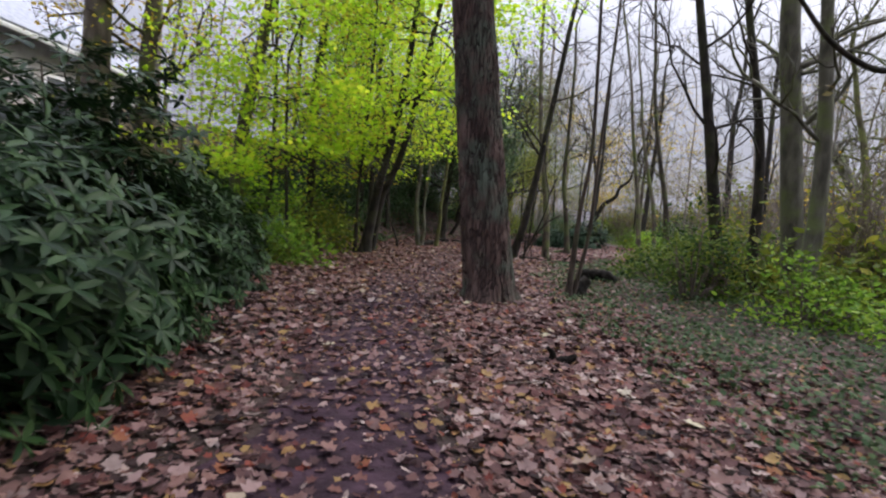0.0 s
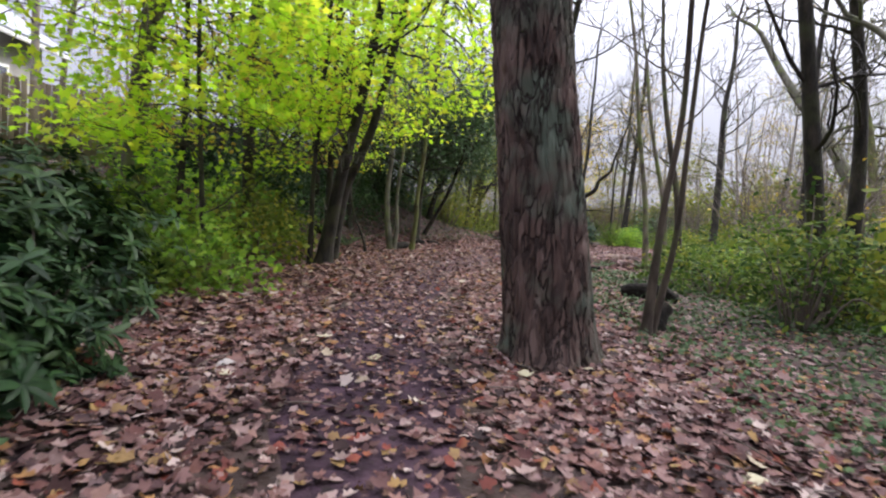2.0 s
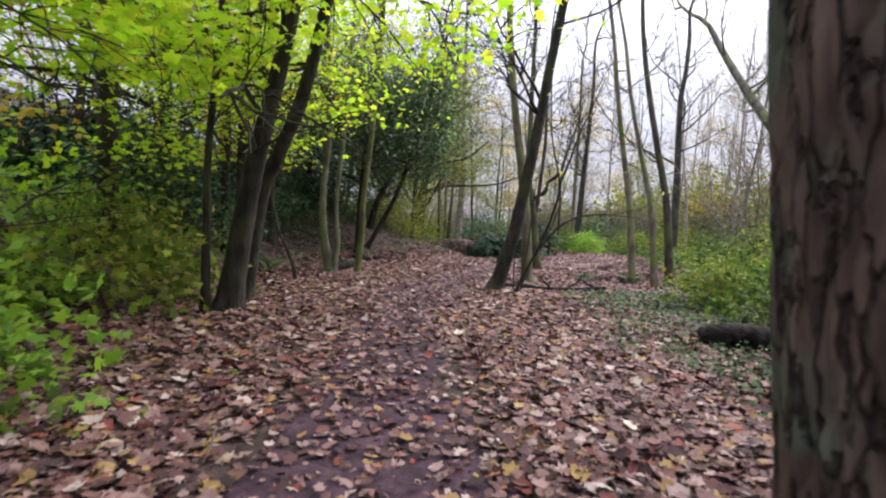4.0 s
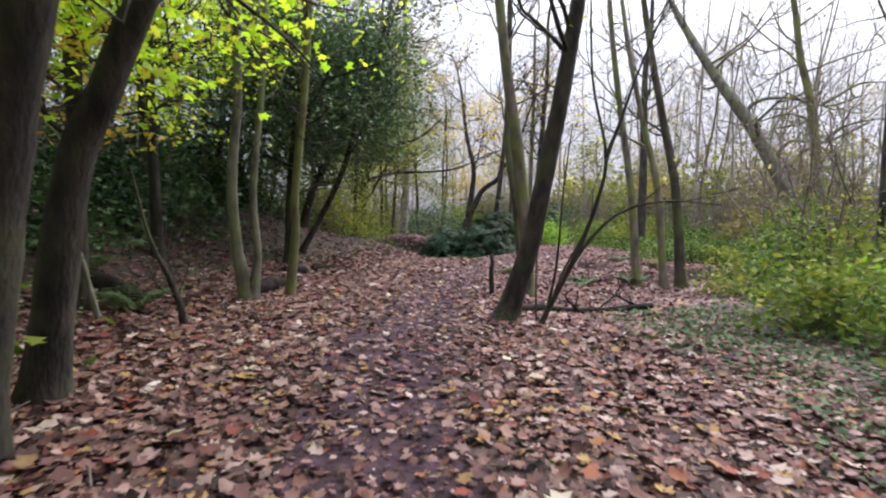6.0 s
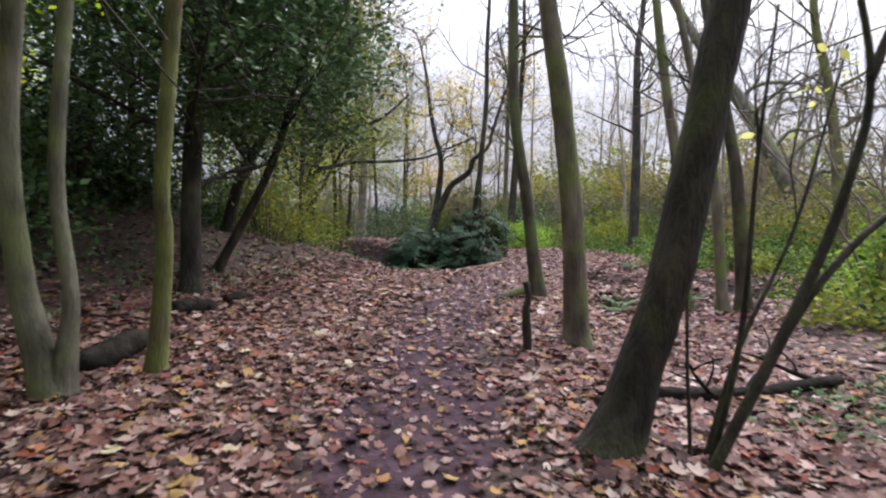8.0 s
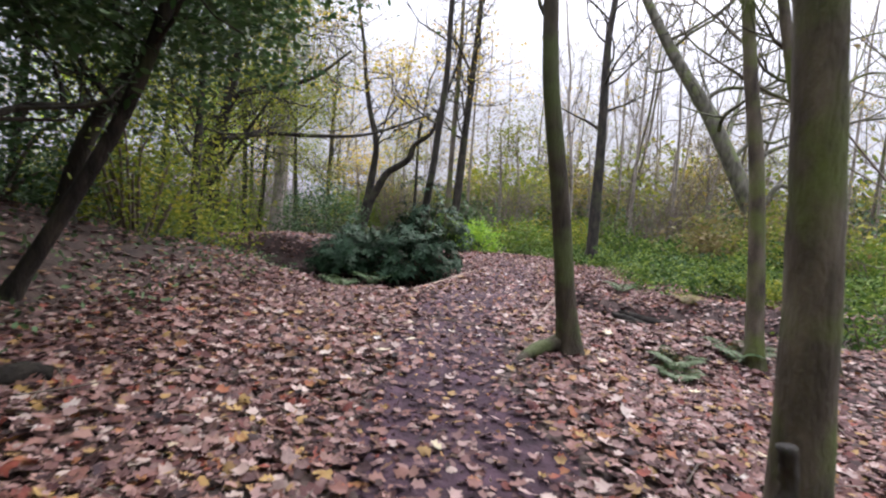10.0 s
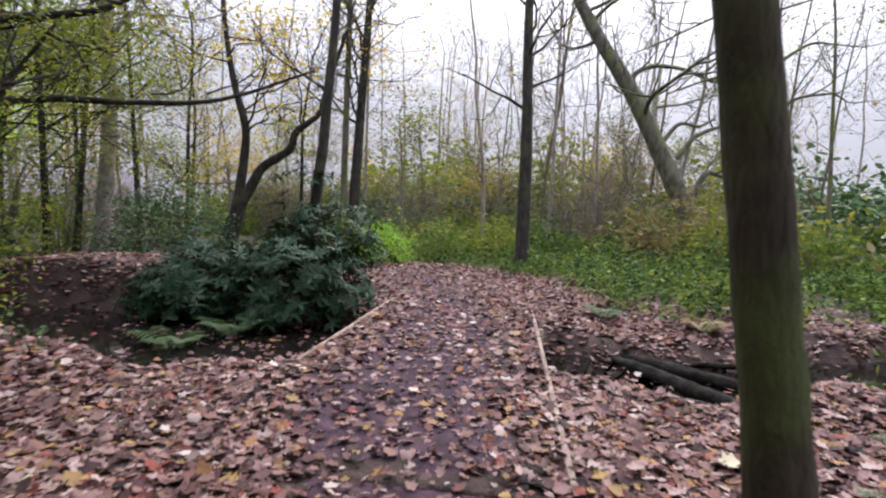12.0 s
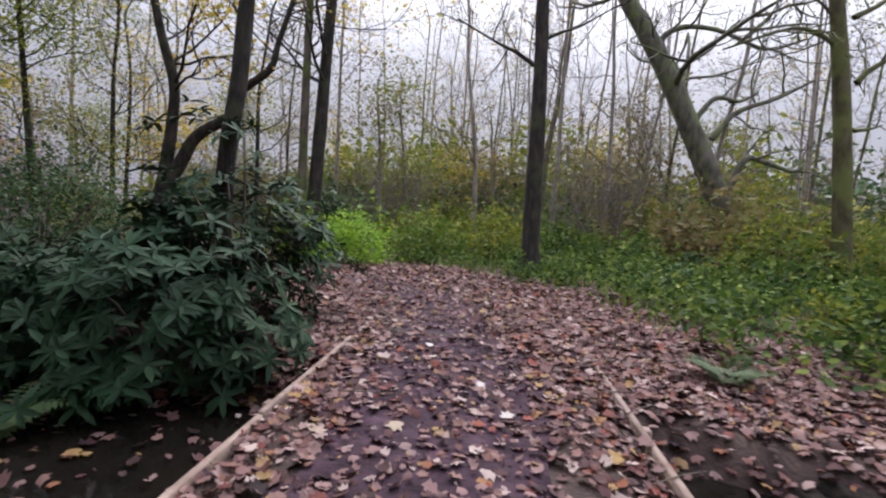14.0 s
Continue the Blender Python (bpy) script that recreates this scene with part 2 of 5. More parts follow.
M_BARK = mat("brown_bark", [(0.040, 0.032, 0.024), (0.095, 0.078, 0.058), (0.16, 0.135, 0.10)], 6, 0.9, 0.9, 40, (1, 1, 0.35), moss=(0.10, 0.12, 0.035), moss_amount=0.5)
M_BARK_BROWN = mat("damp_brown_bark", [(0.026, 0.019, 0.014), (0.060, 0.046, 0.034), (0.095, 0.076, 0.056)], 8, 0.9, 0.7, 40, (1, 1, 0.35), moss=(0.06, 0.065, 0.03), moss_amount=0.3)
M_BARK_TRUNK = mat("dark_mossy_bark", [(0.017, 0.013, 0.009), (0.039, 0.031, 0.020), (0.064, 0.051, 0.034)], 7, 0.9, 0.8, 40, (1, 1, 0.35), moss=(0.055, 0.065, 0.022), moss_amount=0.6)
M_BARK_MOSS = mat("mossy_bark", [(0.032, 0.027, 0.014), (0.070, 0.062, 0.029), (0.110, 0.090, 0.058)], 6, 0.9, 0.9, 40, (1, 1, 0.35), moss=(0.105, 0.115, 0.035), moss_amount=0.7)
M_BARK_PALE = mat("pale_bark", [(0.045, 0.042, 0.030), (0.105, 0.099, 0.074), (0.172, 0.159, 0.122)], 6, 0.85, 0.8, 40, (1, 1, 0.35), moss=(0.13, 0.15, 0.06), moss_amount=0.45)
# paler than the near barks: distance haze is mixed into the colour
M_BARK_FAR_HAZE = mat("hazy_far_bark", [(0.138, 0.117, 0.097), (0.220, 0.193, 0.159), (0.303, 0.261, 0.220)], 5, 0.9, 0.3, 30)
M_TWIG = mat("twig_bark", [(0.084, 0.066, 0.054), (0.156, 0.126, 0.102)], 8, 0.9, 0)
M_ROTTEN = mat("wet_dead_wood", [(0.006, 0.005, 0.004), (0.015, 0.013, 0.011), (0.030, 0.025, 0.020)], 8, 0.9, 1.0, 25, spec=0.08)
M_RHODO = mat("rhododendron_leaf", [(0.007, 0.018, 0.007), (0.013, 0.034, 0.011), (0.022, 0.052, 0.016), (0.040, 0.072, 0.024)], 3, 0.42, 0, pick="island", transl=0.08, spec=0.12)
M_LAUREL = mat("laurel_leaf", [(0.009, 0.024, 0.010), (0.016, 0.039, 0.017), (0.027, 0.054, 0.026)], 3, 0.6, 0, pick="island", transl=0.08, spec=0.12)
M_HOLLY = mat("holly_leaf", [(0.026, 0.056, 0.021), (0.048, 0.095, 0.032), (0.090, 0.150, 0.058)], 3, 0.5, 0, pick="island", transl=0.25, spec=0.25)
M_MAPLE = mat("lime_green_maple_leaf", [(0.276, 0.483, 0.020), (0.391, 0.644, 0.030), (0.506, 0.713, 0.035), (0.667, 0.690, 0.050), (0.345, 0.575, 0.025)], 1.2, 0.55, 0, pick="island", transl=0.65)
M_UNDER = mat("undergrowth_leaf", [(0.085, 0.115, 0.02), (0.13, 0.165, 0.025), (0.19, 0.215, 0.03), (0.30, 0.28, 0.04)], 1.5, 0.65, 0, pick="island", transl=0.4, spec=0.15)
M_BRAMBLE = mat("bramble_leaf", [(0.058, 0.101, 0.016), (0.084, 0.138, 0.021), (0.114, 0.176, 0.026), (0.169, 0.196, 0.035)], 1.5, 0.65, 0, pick="island", transl=0.4, spec=0.15)
M_GREEN = mat("green_canopy_leaf", [(0.108, 0.224, 0.028), (0.168, 0.314, 0.033), (0.240, 0.403, 0.039), (0.324, 0.448, 0.044)], 1.5, 0.6, 0, pick="island", transl=0.5)
M_WEED = mat("woodland_weed_leaf", [(0.016, 0.036, 0.009), (0.039, 0.078, 0.016), (0.082, 0.133, 0.024), (0.172, 0.215, 0.036)], 0.9, 0.65, 0, pick="island", spread=0.6, transl=0.35, spec=0.15)
M_IVY = mat("ivy_leaf", [(0.033, 0.061, 0.026), (0.059, 0.101, 0.046), (0.092, 0.137, 0.069), (0.073, 0.108, 0.035)], 2, 0.75, 0, pick="island", transl=0.15, spec=0.12)
M_YELLOW = mat("yellow_autumn_leaf", [(0.42, 0.30, 0.03), (0.55, 0.42, 0.05), (0.45, 0.25, 0.03), (0.40, 0.42, 0.06)], 2, 0.6, 0, pick="island", transl=0.45)
M_AUTUMN = mat("faded_autumn_leaf", [(0.128, 0.097, 0.043), (0.192, 0.142, 0.058), (0.205, 0.182, 0.065), (0.141, 0.142, 0.050)], 2, 0.65, 0, pick="island", transl=0.4)
M_FERN = mat("fern_frond", [(0.036, 0.068, 0.019), (0.068, 0.108, 0.034)], 2, 0.6, 0, pick="island", transl=0.3)
M_GRASS = mat("grass_blade", [(0.056, 0.104, 0.016), (0.096, 0.176, 0.024), (0.160, 0.216, 0.048)], 2, 0.6, 0, pick="island", transl=0.3)
M_PLANK = mat("weathered_plank", [(0.128, 0.086, 0.067), (0.217, 0.153, 0.122), (0.281, 0.208, 0.172)], 6, 0.8, 0.5, 60, (1, 1, 1))
M_FENCE = mat("fence_board", [(0.09, 0.07, 0.045), (0.15, 0.12, 0.08), (0.20, 0.165, 0.11)], 5, 0.85, 0.4, 50, (1, 1, 0.15), pick="object", spread=0.5)
M_WALL = mat("house_render", [(0.30, 0.28, 0.26), (0.38, 0.36, 0.34)], 4, 0.9, 0.2, 60)
M_ROOF = mat("slate_roof", [(0.256, 0.272, 0.320), (0.384, 0.400, 0.448)], 6, 0.7, 0.3, 30)
M_FASCIA = mat("white_fascia", [(0.72, 0.72, 0.72), (0.8, 0.8, 0.8)], 4, 0.6, 0)
# lavender pallor of distance haze is put into this colour
M_FAR_HAZE = mat("hazy_far_wood", [(0.38, 0.35, 0.38), (0.46, 0.42, 0.45), (0.48, 0.42, 0.40)], 0.25, 1.0, 0)
M_GLASS = mat("dark_pane", [(0.03, 0.035, 0.04), (0.05, 0.055, 0.06)], 3, 0.1, 0)
M_WATER = mat("dark_stream_water", [(0.006, 0.005, 0.004), (0.012, 0.010, 0.008)], 2, 0.03, 0.12, 7, spec=0.14)

# ---------------- ground ----------------
PATH_LINE = np.array([(0.2, -6), (-0.1, -1), (-0.45, 3), (-0.75, 6.5), (-0.7, 10), (-0.15, 14), (1.1, 17.6), (2.9, 21), (5.0, 23.9), (8.4, 26.9), (11.0, 29.6), (11.2, 33), (8.5, 38), (5, 46)])
STREAM = np.array([(-2, 36), (3.2, 31.4), (4.9, 29.0), (6.6, 26.9), (8.3, 24.75), (8.72, 23.55), (10.0, 22.75), (13, 21.0), (24, 16)])


POOL = np.array([(4.0, 29.4), (5.0, 27.7), (5.7, 27.1)])


def dist_line(x, y, line):
    p = np.stack([np.asarray(x, float), np.asarray(y, float)], -1)
    best = np.full(p.shape[:-1], 1e9)
    for a, b in zip(line[:-1], line[1:]):
        ab = b - a
        s = np.clip(((p - a) @ ab) / (ab @ ab), 0, 1)
        best = np.minimum(best, np.linalg.norm(p - a - s[..., None] * ab, axis=-1))
    return best


def side_of(x, y, line):
    """Below zero to the left of the way walked, above to the right; metres from it."""
    p = np.stack([np.asarray(x, float), np.asarray(y, float)], -1)
    best, sign = np.full(p.shape[:-1], 1e9), np.zeros(p.shape[:-1])
    for a, b in zip(line[:-1], line[1:]):
        ab = b - a
        s = np.clip(((p - a) @ ab) / (ab @ ab), 0, 1)
        r = p - a - s[..., None] * ab
        d = np.linalg.norm(r, axis=-1)
        c = ab[0] * r[..., 1] - ab[1] * r[..., 0]
        near = d < best
        best, sign = np.where(near, d, best), np.where(near, -np.sign(c), sign)
    return best * sign


def dist_ditch(x, y):
    """To the middle of the ditch, or of the pool that widens it."""
    return np.minimum(dist_line(x, y, STREAM), dist_line(x, y, POOL) + 0.26)


def smooth(a, b, x):
    s = np.clip((x - a) / (b - a), 0, 1)
    return s * s * (3 - 2 * s)


DECK_A, DECK_U = np.array([5.35, 22.88]), np.array([0.787, 0.617])
DECK_N = np.array([-0.617, 0.787])
DECK_W, DECK_L = 2.25, 6.0


def deck_uv(x, y):
    p = np.stack([np.asarray(x, float), np.asarray(y, float)], -1) - DECK_A
    return p @ DECK_U, p @ DECK_N


def height(x, y):
    x, y = np.asarray(x, float), np.asarray(y, float)
    z = 0.030 * np.sin(1.3 * x + 0.7 * y) + 0.025 * np.sin(0.8 * x - 1.7 * y + 1.0) + 0.02 * np.sin(3.1 * x + 2.3 * y)
    s = side_of(x, y, PATH_LINE)
    z = z * smooth(0.6, 2.5, np.abs(s)) - 0.03 * (1 - smooth(0.2, 0.9, np.abs(s)))
    # bank on the left in the middle of the walk
    z = z + 1.55 * smooth(2.4, 8.0, -s) * smooth(8, 15, y) * (1 - smooth(26, 31, y))
    # the slope on the right goes down towards the stream
    z = z - 0.22 * smooth(1.2, 2.4, s) * smooth(17.0, 19.0, y) * (1 - smooth(21.2, 22.2, y + 0.0 * x)) * (1 - smooth(4.0, 7.0, s))
    # mound behind the left pool
    z = z + 0.42 * np.exp(-((x - 5.4) ** 2 + (y - 32.6) ** 2) / 5.0)
    z = z + 0.35 * smooth(6, 14, s) * smooth(24, 30, y)
    # stream bed
    d = dist_ditch(x, y) + 0.12 * np.sin(2.1 * x + 1.3 * y) + 0.08 * np.sin(4.3 * x - 3.1 * y)
    slim = 0.52 * smooth(7.6, 8.6, x)
    return z - 0.78 * (1 - smooth(0.0, 1.0, d - 0.75 + slim))


# one sheet: fine near the walk, coarse to the horizon
gx = np.concatenate([[-400, -180, -90, -50, -32, -22], np.arange(-16, 26.01, 0.25), [29, 34, 42, 56, 90, 180, 400]])
gy = np.concatenate([[-400, -160, -70, -35, -18], np.arange(-8, 42.01, 0.25), [46, 52, 62, 80, 120, 220, 400]])
GX, GY = np.meshgrid(gx, gy, indexing="ij")
GZ = height(GX, GY)
GZ = np.where((np.abs(GX) > 60) | (np.abs(GY) > 80), 0.0, GZ)
ga = Acc()
ni, nj = GX.shape
I, J = np.meshgrid(np.arange(ni - 1), np.arange(nj - 1), indexing="ij")
ga.add(np.stack([GX, GY, GZ], -1).reshape(-1, 3), None, np.stack([I * nj + J, (I + 1) * nj + J, (I + 1) * nj + J + 1, I * nj + J + 1], -1).reshape(-1, 4))
ground = tagged(part("ground", ga, M_SOIL), "dark damp woodland soil with shallow humps and a ditch", "ground", kind="structure")

# trodden strip of mud, laid over the soil
ma = Acc()
cl = curve(PATH_LINE[1:12], 24)
td = unit(np.gradient(cl, axis=0))
nd = np.stack([td[:, 1], -td[:, 0]], -1)
cols = np.linspace(-1, 1, 9)
wob = 0.76 + 0.12 * np.sin(np.arange(len(cl)) * 0.37) + 0.08 * np.sin(np.arange(len(cl)) * 0.91 + 1)
mv = cl[:, None] + nd[:, None] * (cols[None, :, None] * wob[:, None, None])
mz = height(mv[..., 0], mv[..., 1]) + 0.012 - 0.03 * np.abs(cols[None]) ** 3
du, dv = deck_uv(mv[..., 0], mv[..., 1])
mz = np.where((du > -0.1) & (du < DECK_L + 0.1), np.maximum(mz, 0.014), mz)
I, J = np.meshgrid(np.arange(len(cl) - 1), np.arange(8), indexing="ij")
ma.add(np.concatenate([mv, mz[..., None]], -1).reshape(-1, 3), None, np.stack([I * 9 + J, I * 9 + J + 1, (I + 1) * 9 + J + 1, (I + 1) * 9 + J], -1).reshape(-1, 4))
tagged(part("footpath", ma, M_MUD), "trodden dark purplish mud footpath through fallen leaves", "path", kind="structure")

# still water in the ditch
wa = Acc()
sc = curve(STREAM, 8)
st = unit(np.gradient(sc, axis=0))
sn = np.stack([st[:, 1], -st[:, 0]], -1)
wv = np.stack([sc - sn * 2.2, sc + sn * 2.2], 1)
I = np.arange(len(sc) - 1)
wa.add(np.concatenate([wv, np.full((len(sc), 2, 1), -0.34)], -1).reshape(-1, 3), None, np.stack([I * 2, I * 2 + 1, I * 2 + 3, I * 2 + 2], -1))
tagged(part("water", wa, M_WATER), "still black water in a woodland ditch", "water", kind="structure")

# causeway over the ditch, with edge boards
cw = thing("causeway", DECK_A[0], DECK_A[1], 0, "leaf-covered earth causeway edged with weathered timber boards", "causeway", kind="structure")
DM = pose(0, 0, 0, 0, 0, math.degrees(math.atan2(DECK_U[1], DECK_U[0])))
a = Acc()
box(a, (-0.3, 0.04, -0.75), (DECK_L + 0.3, DECK_W - 0.04, -0.002), None, 0.02)
part("fill", a, M_SOIL, cw, at=DM)
for k, (v0, v1) in enumerate([(-0.03, 0.035), (DECK_W - 0.035, DECK_W + 0.03)]):
    u = -0.2 if k == 0 else 1.6
    while u < DECK_L:
        ln = min(2.0, DECK_L - u)
        a = Acc()
        box(a, (u, v0 + 0.01, -0.16), (u + ln - 0.012, v1 - 0.012, 0.045 + rng.uniform(-0.012, 0.008)), None, 0.008)
        part("edge_board", a, M_PLANK, cw, at=DM, smooth=False)
        a = Acc()
        y0 = v0 - 0.07 if k == 0 else v1
        box(a, (u + 0.25, y0, -0.7), (u + 0.33, y0 + 0.07, 0.0), None, 0.008)
        part("post", a, M_PLANK, cw, at=DM, smooth=False)
        u += ln


# ---------------- trees ----------------
def grow(tw, tips, p, d, length, r, depth, sides=5, droop=0.0, kids=4):
    n = 6 if depth > 0 else 4
    pts = [np.array(p, float)]
    d = unit(d)
    for i in range(n - 1):
        d = unit(d + rng.normal(scale=0.20, size=3) + np.array([0, 0, 0.10 - droop]))
        if pts[-1][2] < 1.9 and d[2] < 0.15:
            d = unit(d * np.array([1, 1, 0]) + np.array([0, 0, 0.15]))
        pts.append(pts[-1] + d * length / (n - 1))
    pts = np.array(pts)
    tube(tw, pts, np.linspace(r, r * 0.35 + 0.001, n), sides if depth > 1 else 4 if depth == 1 else 3)
    if depth == 0:
        tips.append((pts[-1], d))
        tips.append((pts[len(pts) // 2], d))
        return
    for k in range(kids):
        f = 0.25 + 0.75 * (k + rng.random()) / kids
        i = min(int(f * (n - 1)), n - 2)
        q = pts[i] + (pts[i + 1] - pts[i]) * (f * (n - 1) - i)
        dd = unit(unit(pts[i + 1] - pts[i]) * 0.8 + rand_dirs(1)[0] * 0.85)
        grow(tw, tips, q, dd, length * rng.uniform(0.40, 0.62), r * 0.5, depth - 1, sides, droop, kids)


def tree(pts, radii, label, bark, top=9.0, limbs=8, limb_from=2.2, limb_len=1.8, depth=2, kids=4, name="tree", category="tree", flare=1.5,
         leaves=None, leaf_n=0, leaf_size=0.08, leaf_tpl=None, leaf_spread=0.35, sides=12, droop=0.0, group="", twig=None, joined=False, dome=None, arms=()):
    """A trunk through the given places, its limbs with twigs, and leaves where it still has them."""
    p = [np.array(q, float) for q in pts]
    z0 = float(height(p[0][0], p[0][1]))
    base = np.array([p[0][0], p[0][1], z0 - 0.06])
    p[0] = base
    step = unit(p[-1] - p[-2])
    r = list(radii)
    while p[-1][2] < top:
        step = unit(step + np.array([rng.normal(scale=0.06), rng.normal(scale=0.06), 0.12]))
        p.append(p[-1] + step * 1.6)
        r.append(r[-1] * 0.86)
    c = curve(p, 7)
    rr = np.interp(np.linspace(0, len(r) - 1, len(c)), np.arange(len(r)), r)
    hz = c[:, 2] - base[2]
    rr = rr * (1 + (flare - 1) * np.exp(-hz / 0.16))
    root = thing(name, *base, label, category, group)
    tr = Acc()
    tube(tr, c - base, rr, sides, rough=0.025)
    part("trunk", tr, bark, root)
    tips = []
    for ar, ap in arms:
        tw = Acc()
        ac = curve(ap, 6) - base
        tube(tw, ac, np.linspace(ar, ar * 0.3, len(ac)), 7, rough=0.05)
        for q in range(5, len(ac), 4):
            d = unit(ac[q] - ac[q - 1]) * 0.7 + rand_dirs(1)[0]
            grow(tw, tips, ac[q], d, limb_len * rng.uniform(0.3, 0.55), ar * 0.35, max(depth - 1, 1), 5, droop, kids)
        tagged(part("limb", tw, twig or bark, root), kind="stuff")
    if limbs:
        tw = Acc()
        for z in np.sort(rng.uniform(limb_from, c[-1][2], limbs)):
            i = int(np.argmin(np.abs(c[:, 2] - z)))
            a = rng.uniform(0, 2 * np.pi)
            d = np.array([np.cos(a), np.sin(a), rng.uniform(0.1, 0.9) - droop])
            if not joined:
                tw = Acc()
            grow(tw, tips, c[i] - base, d, limb_len * rng.uniform(0.6, 1.25), max(rr[i] * 0.34, 0.008), depth, 5, droop, kids)
            if not joined:
                tagged(part("limb", tw, twig or bark, root), kind="stuff")
        if not joined:
            tw = Acc()
        grow(tw, tips, c[-1] - base, step, limb_len, rr[-1], depth, 5, 0, kids)
        tagged(part("limbwork" if joined else "leader", tw, twig or bark, root), kind="stuff")
    if leaves and leaf_n and tips:
        tp = np.array([t[0] for t in tips])
        pick = rng.integers(0, len(tp), leaf_n)
        pos = tp[pick] + rng.normal(scale=leaf_spread, size=(leaf_n, 3)) * np.array([1, 1, 0.3])
        if dome:
            # a dense crown: clumps filling an uneven dome round the upper trunk
            cx, cy, cz, rx, rz = dome
            k = leaf_n // 45
            dd = rand_dirs(k) * (rng.uniform(0.15, 1.0, k) ** 0.45)[:, None] * np.array([rx, rx, rz])
            dd += np.array([cx, cy, cz]) - base
            half = rng.random(leaf_n) < 0.8
            pos = np.where(half[:, None], dd[rng.integers(0, k, leaf_n)] + rng.normal(scale=0.17, size=(leaf_n, 3)), pos)
        over = dist_line(pos[:, 0] + base[0], pos[:, 1] + base[1], PATH_LINE)
        pos = pos[~(((over < 1.6) & (pos[:, 2] < 2.9)) | ((over < 2.9) & (pos[:, 2] < 2.3)))]
        leaf_n = len(pos)
        la = Acc()
        scatter(la, pos, rand_dirs(leaf_n, 0.4, -0.15), rand_dirs(leaf_n, 0.8, 1.5), rng.uniform(0.6, 1.2, leaf_n) * leaf_size, leaf_tpl or T_SMALL)
        tagged(part("crown", la, leaves, root), kind="stuff")
    return root


def bush(x, y, rx, ry, h, label, leaf, n, size, tpl, name="bush", category="bush", z0=None, stems=14, clump=0.22, shell=0.5, group="", per=22, low=0.05, upz=0.9, whorl=False):
    """Stems from one foot and clumps of leaves on an uneven dome."""
    z = float(height(x, y)) if z0 is None else z0
    root = thing(name, x, y, z - 0.02, label, category, group)
    k = max(4, n // per)
    d = rand_dirs(k, 1.0, 0.25)
    d[:, 2] = np.abs(d[:, 2])
    rad = rng.uniform(shell, 1.0, k) ** 0.6 * (1 + 0.16 * np.sin(5 * np.arctan2(d[:, 1], d[:, 0]) + x) + 0.1 * rng.normal(size=k))
    cen = d * rad[:, None] * np.array([rx, ry, h])
    cen[:, 2] = np.maximum(cen[:, 2], low * h + rng.uniform(0, 0.3, k) * h * 0.3)
    st = Acc()
    for i in rng.choice(k, min(stems, k), replace=False):
        e = cen[i]
        b = np.array([e[0] * 0.25, e[1] * 0.25, -0.02])
        mid = (b + e) / 2 + np.array([0, 0, 0.15 * h]) + rng.normal(scale=0.05, size=3)
        tube(st, curve([b, mid, e], 4), np.linspace(0.014, 0.004, 9) * (0.7 + 0.5 * h), 4)
    tagged(part("stem", st, M_TWIG, root), kind="stuff")
    la = Acc()
    if whorl:
        m = n // 8
        c = cen[rng.integers(0, k, m)] + rng.normal(scale=clump, size=(m, 3)) * np.array([1, 1, 0.8])
        c[:, 2] = np.maximum(c[:, 2], 0.08)
        axis = unit(unit(c * np.array([1 / rx, 1 / ry, 1 / h])) + np.array([0, 0, 0.7]) + rng.normal(scale=0.3, size=(m, 3)))
        e1 = unit(np.cross(axis, rand_dirs(m)))
        e2 = np.cross(axis, e1)
        for j in range(8):
            an = j * 2.4 + rng.normal(scale=0.2, size=m)
            out = np.cos(an)[:, None] * e1 + np.sin(an)[:, None] * e2
            fw = unit(out + axis * rng.uniform(-0.35, 0.45, m)[:, None])
            scatter(la, c, fw, axis + 0.01, rng.uniform(0.7, 1.15, m) * size, tpl)
    else:
        pos = cen[rng.integers(0, k, n)] + rng.normal(scale=clump, size=(n, 3)) * np.array([1, 1, 0.75])
        pos[:, 2] = np.maximum(pos[:, 2], 0.03)
        scatter(la, pos, rand_dirs(n, 0.5, -0.1), rand_dirs(n, 0.8, upz), rng.uniform(0.6, 1.25, n) * size, tpl)
    tagged(part("foliage", la, leaf, root), kind="stuff")
    return root


def thicket(x, y, r, h, label, leaf, n, leaf_size=0.1, name="thicket", group="thickets", stems=46):
    """Upright and arching bare rods from one patch, with some leaves left on them."""
    z = float(height(x, y))
    root = thing(name, x, y, z - 0.03, label, "thicket", group)
    a, tips = Acc(), []
    for i in range(stems):
        an, q = rng.uniform(0, 6.28), r * math.sqrt(rng.random())
        d = np.array([np.cos(an) * 0.35 * q / r, np.sin(an) * 0.35 * q / r, 1.0]) + rng.normal(scale=0.15, size=3)
        grow(a, tips, (q * np.cos(an), q * np.sin(an), 0), d, h * rng.uniform(0.55, 1.1), 0.016 * h / 2.5, 1, 4, 0.03, 4)
    tagged(part("stem", a, M_TWIG, root), kind="stuff")
    tp = np.array([q[0] for q in tips])
    la = Acc()
    scatter(la, tp[rng.integers(0, len(tp), n)] + rng.normal(scale=0.16, size=(n, 3)), rand_dirs(n, 0.5, -0.2), rand_dirs(n, 0.8, 0.9), rng.uniform(0.6, 1.2, n) * leaf_size, T_SMALL)
    tagged(part("foliage", la, leaf, root), kind="stuff")
    return root


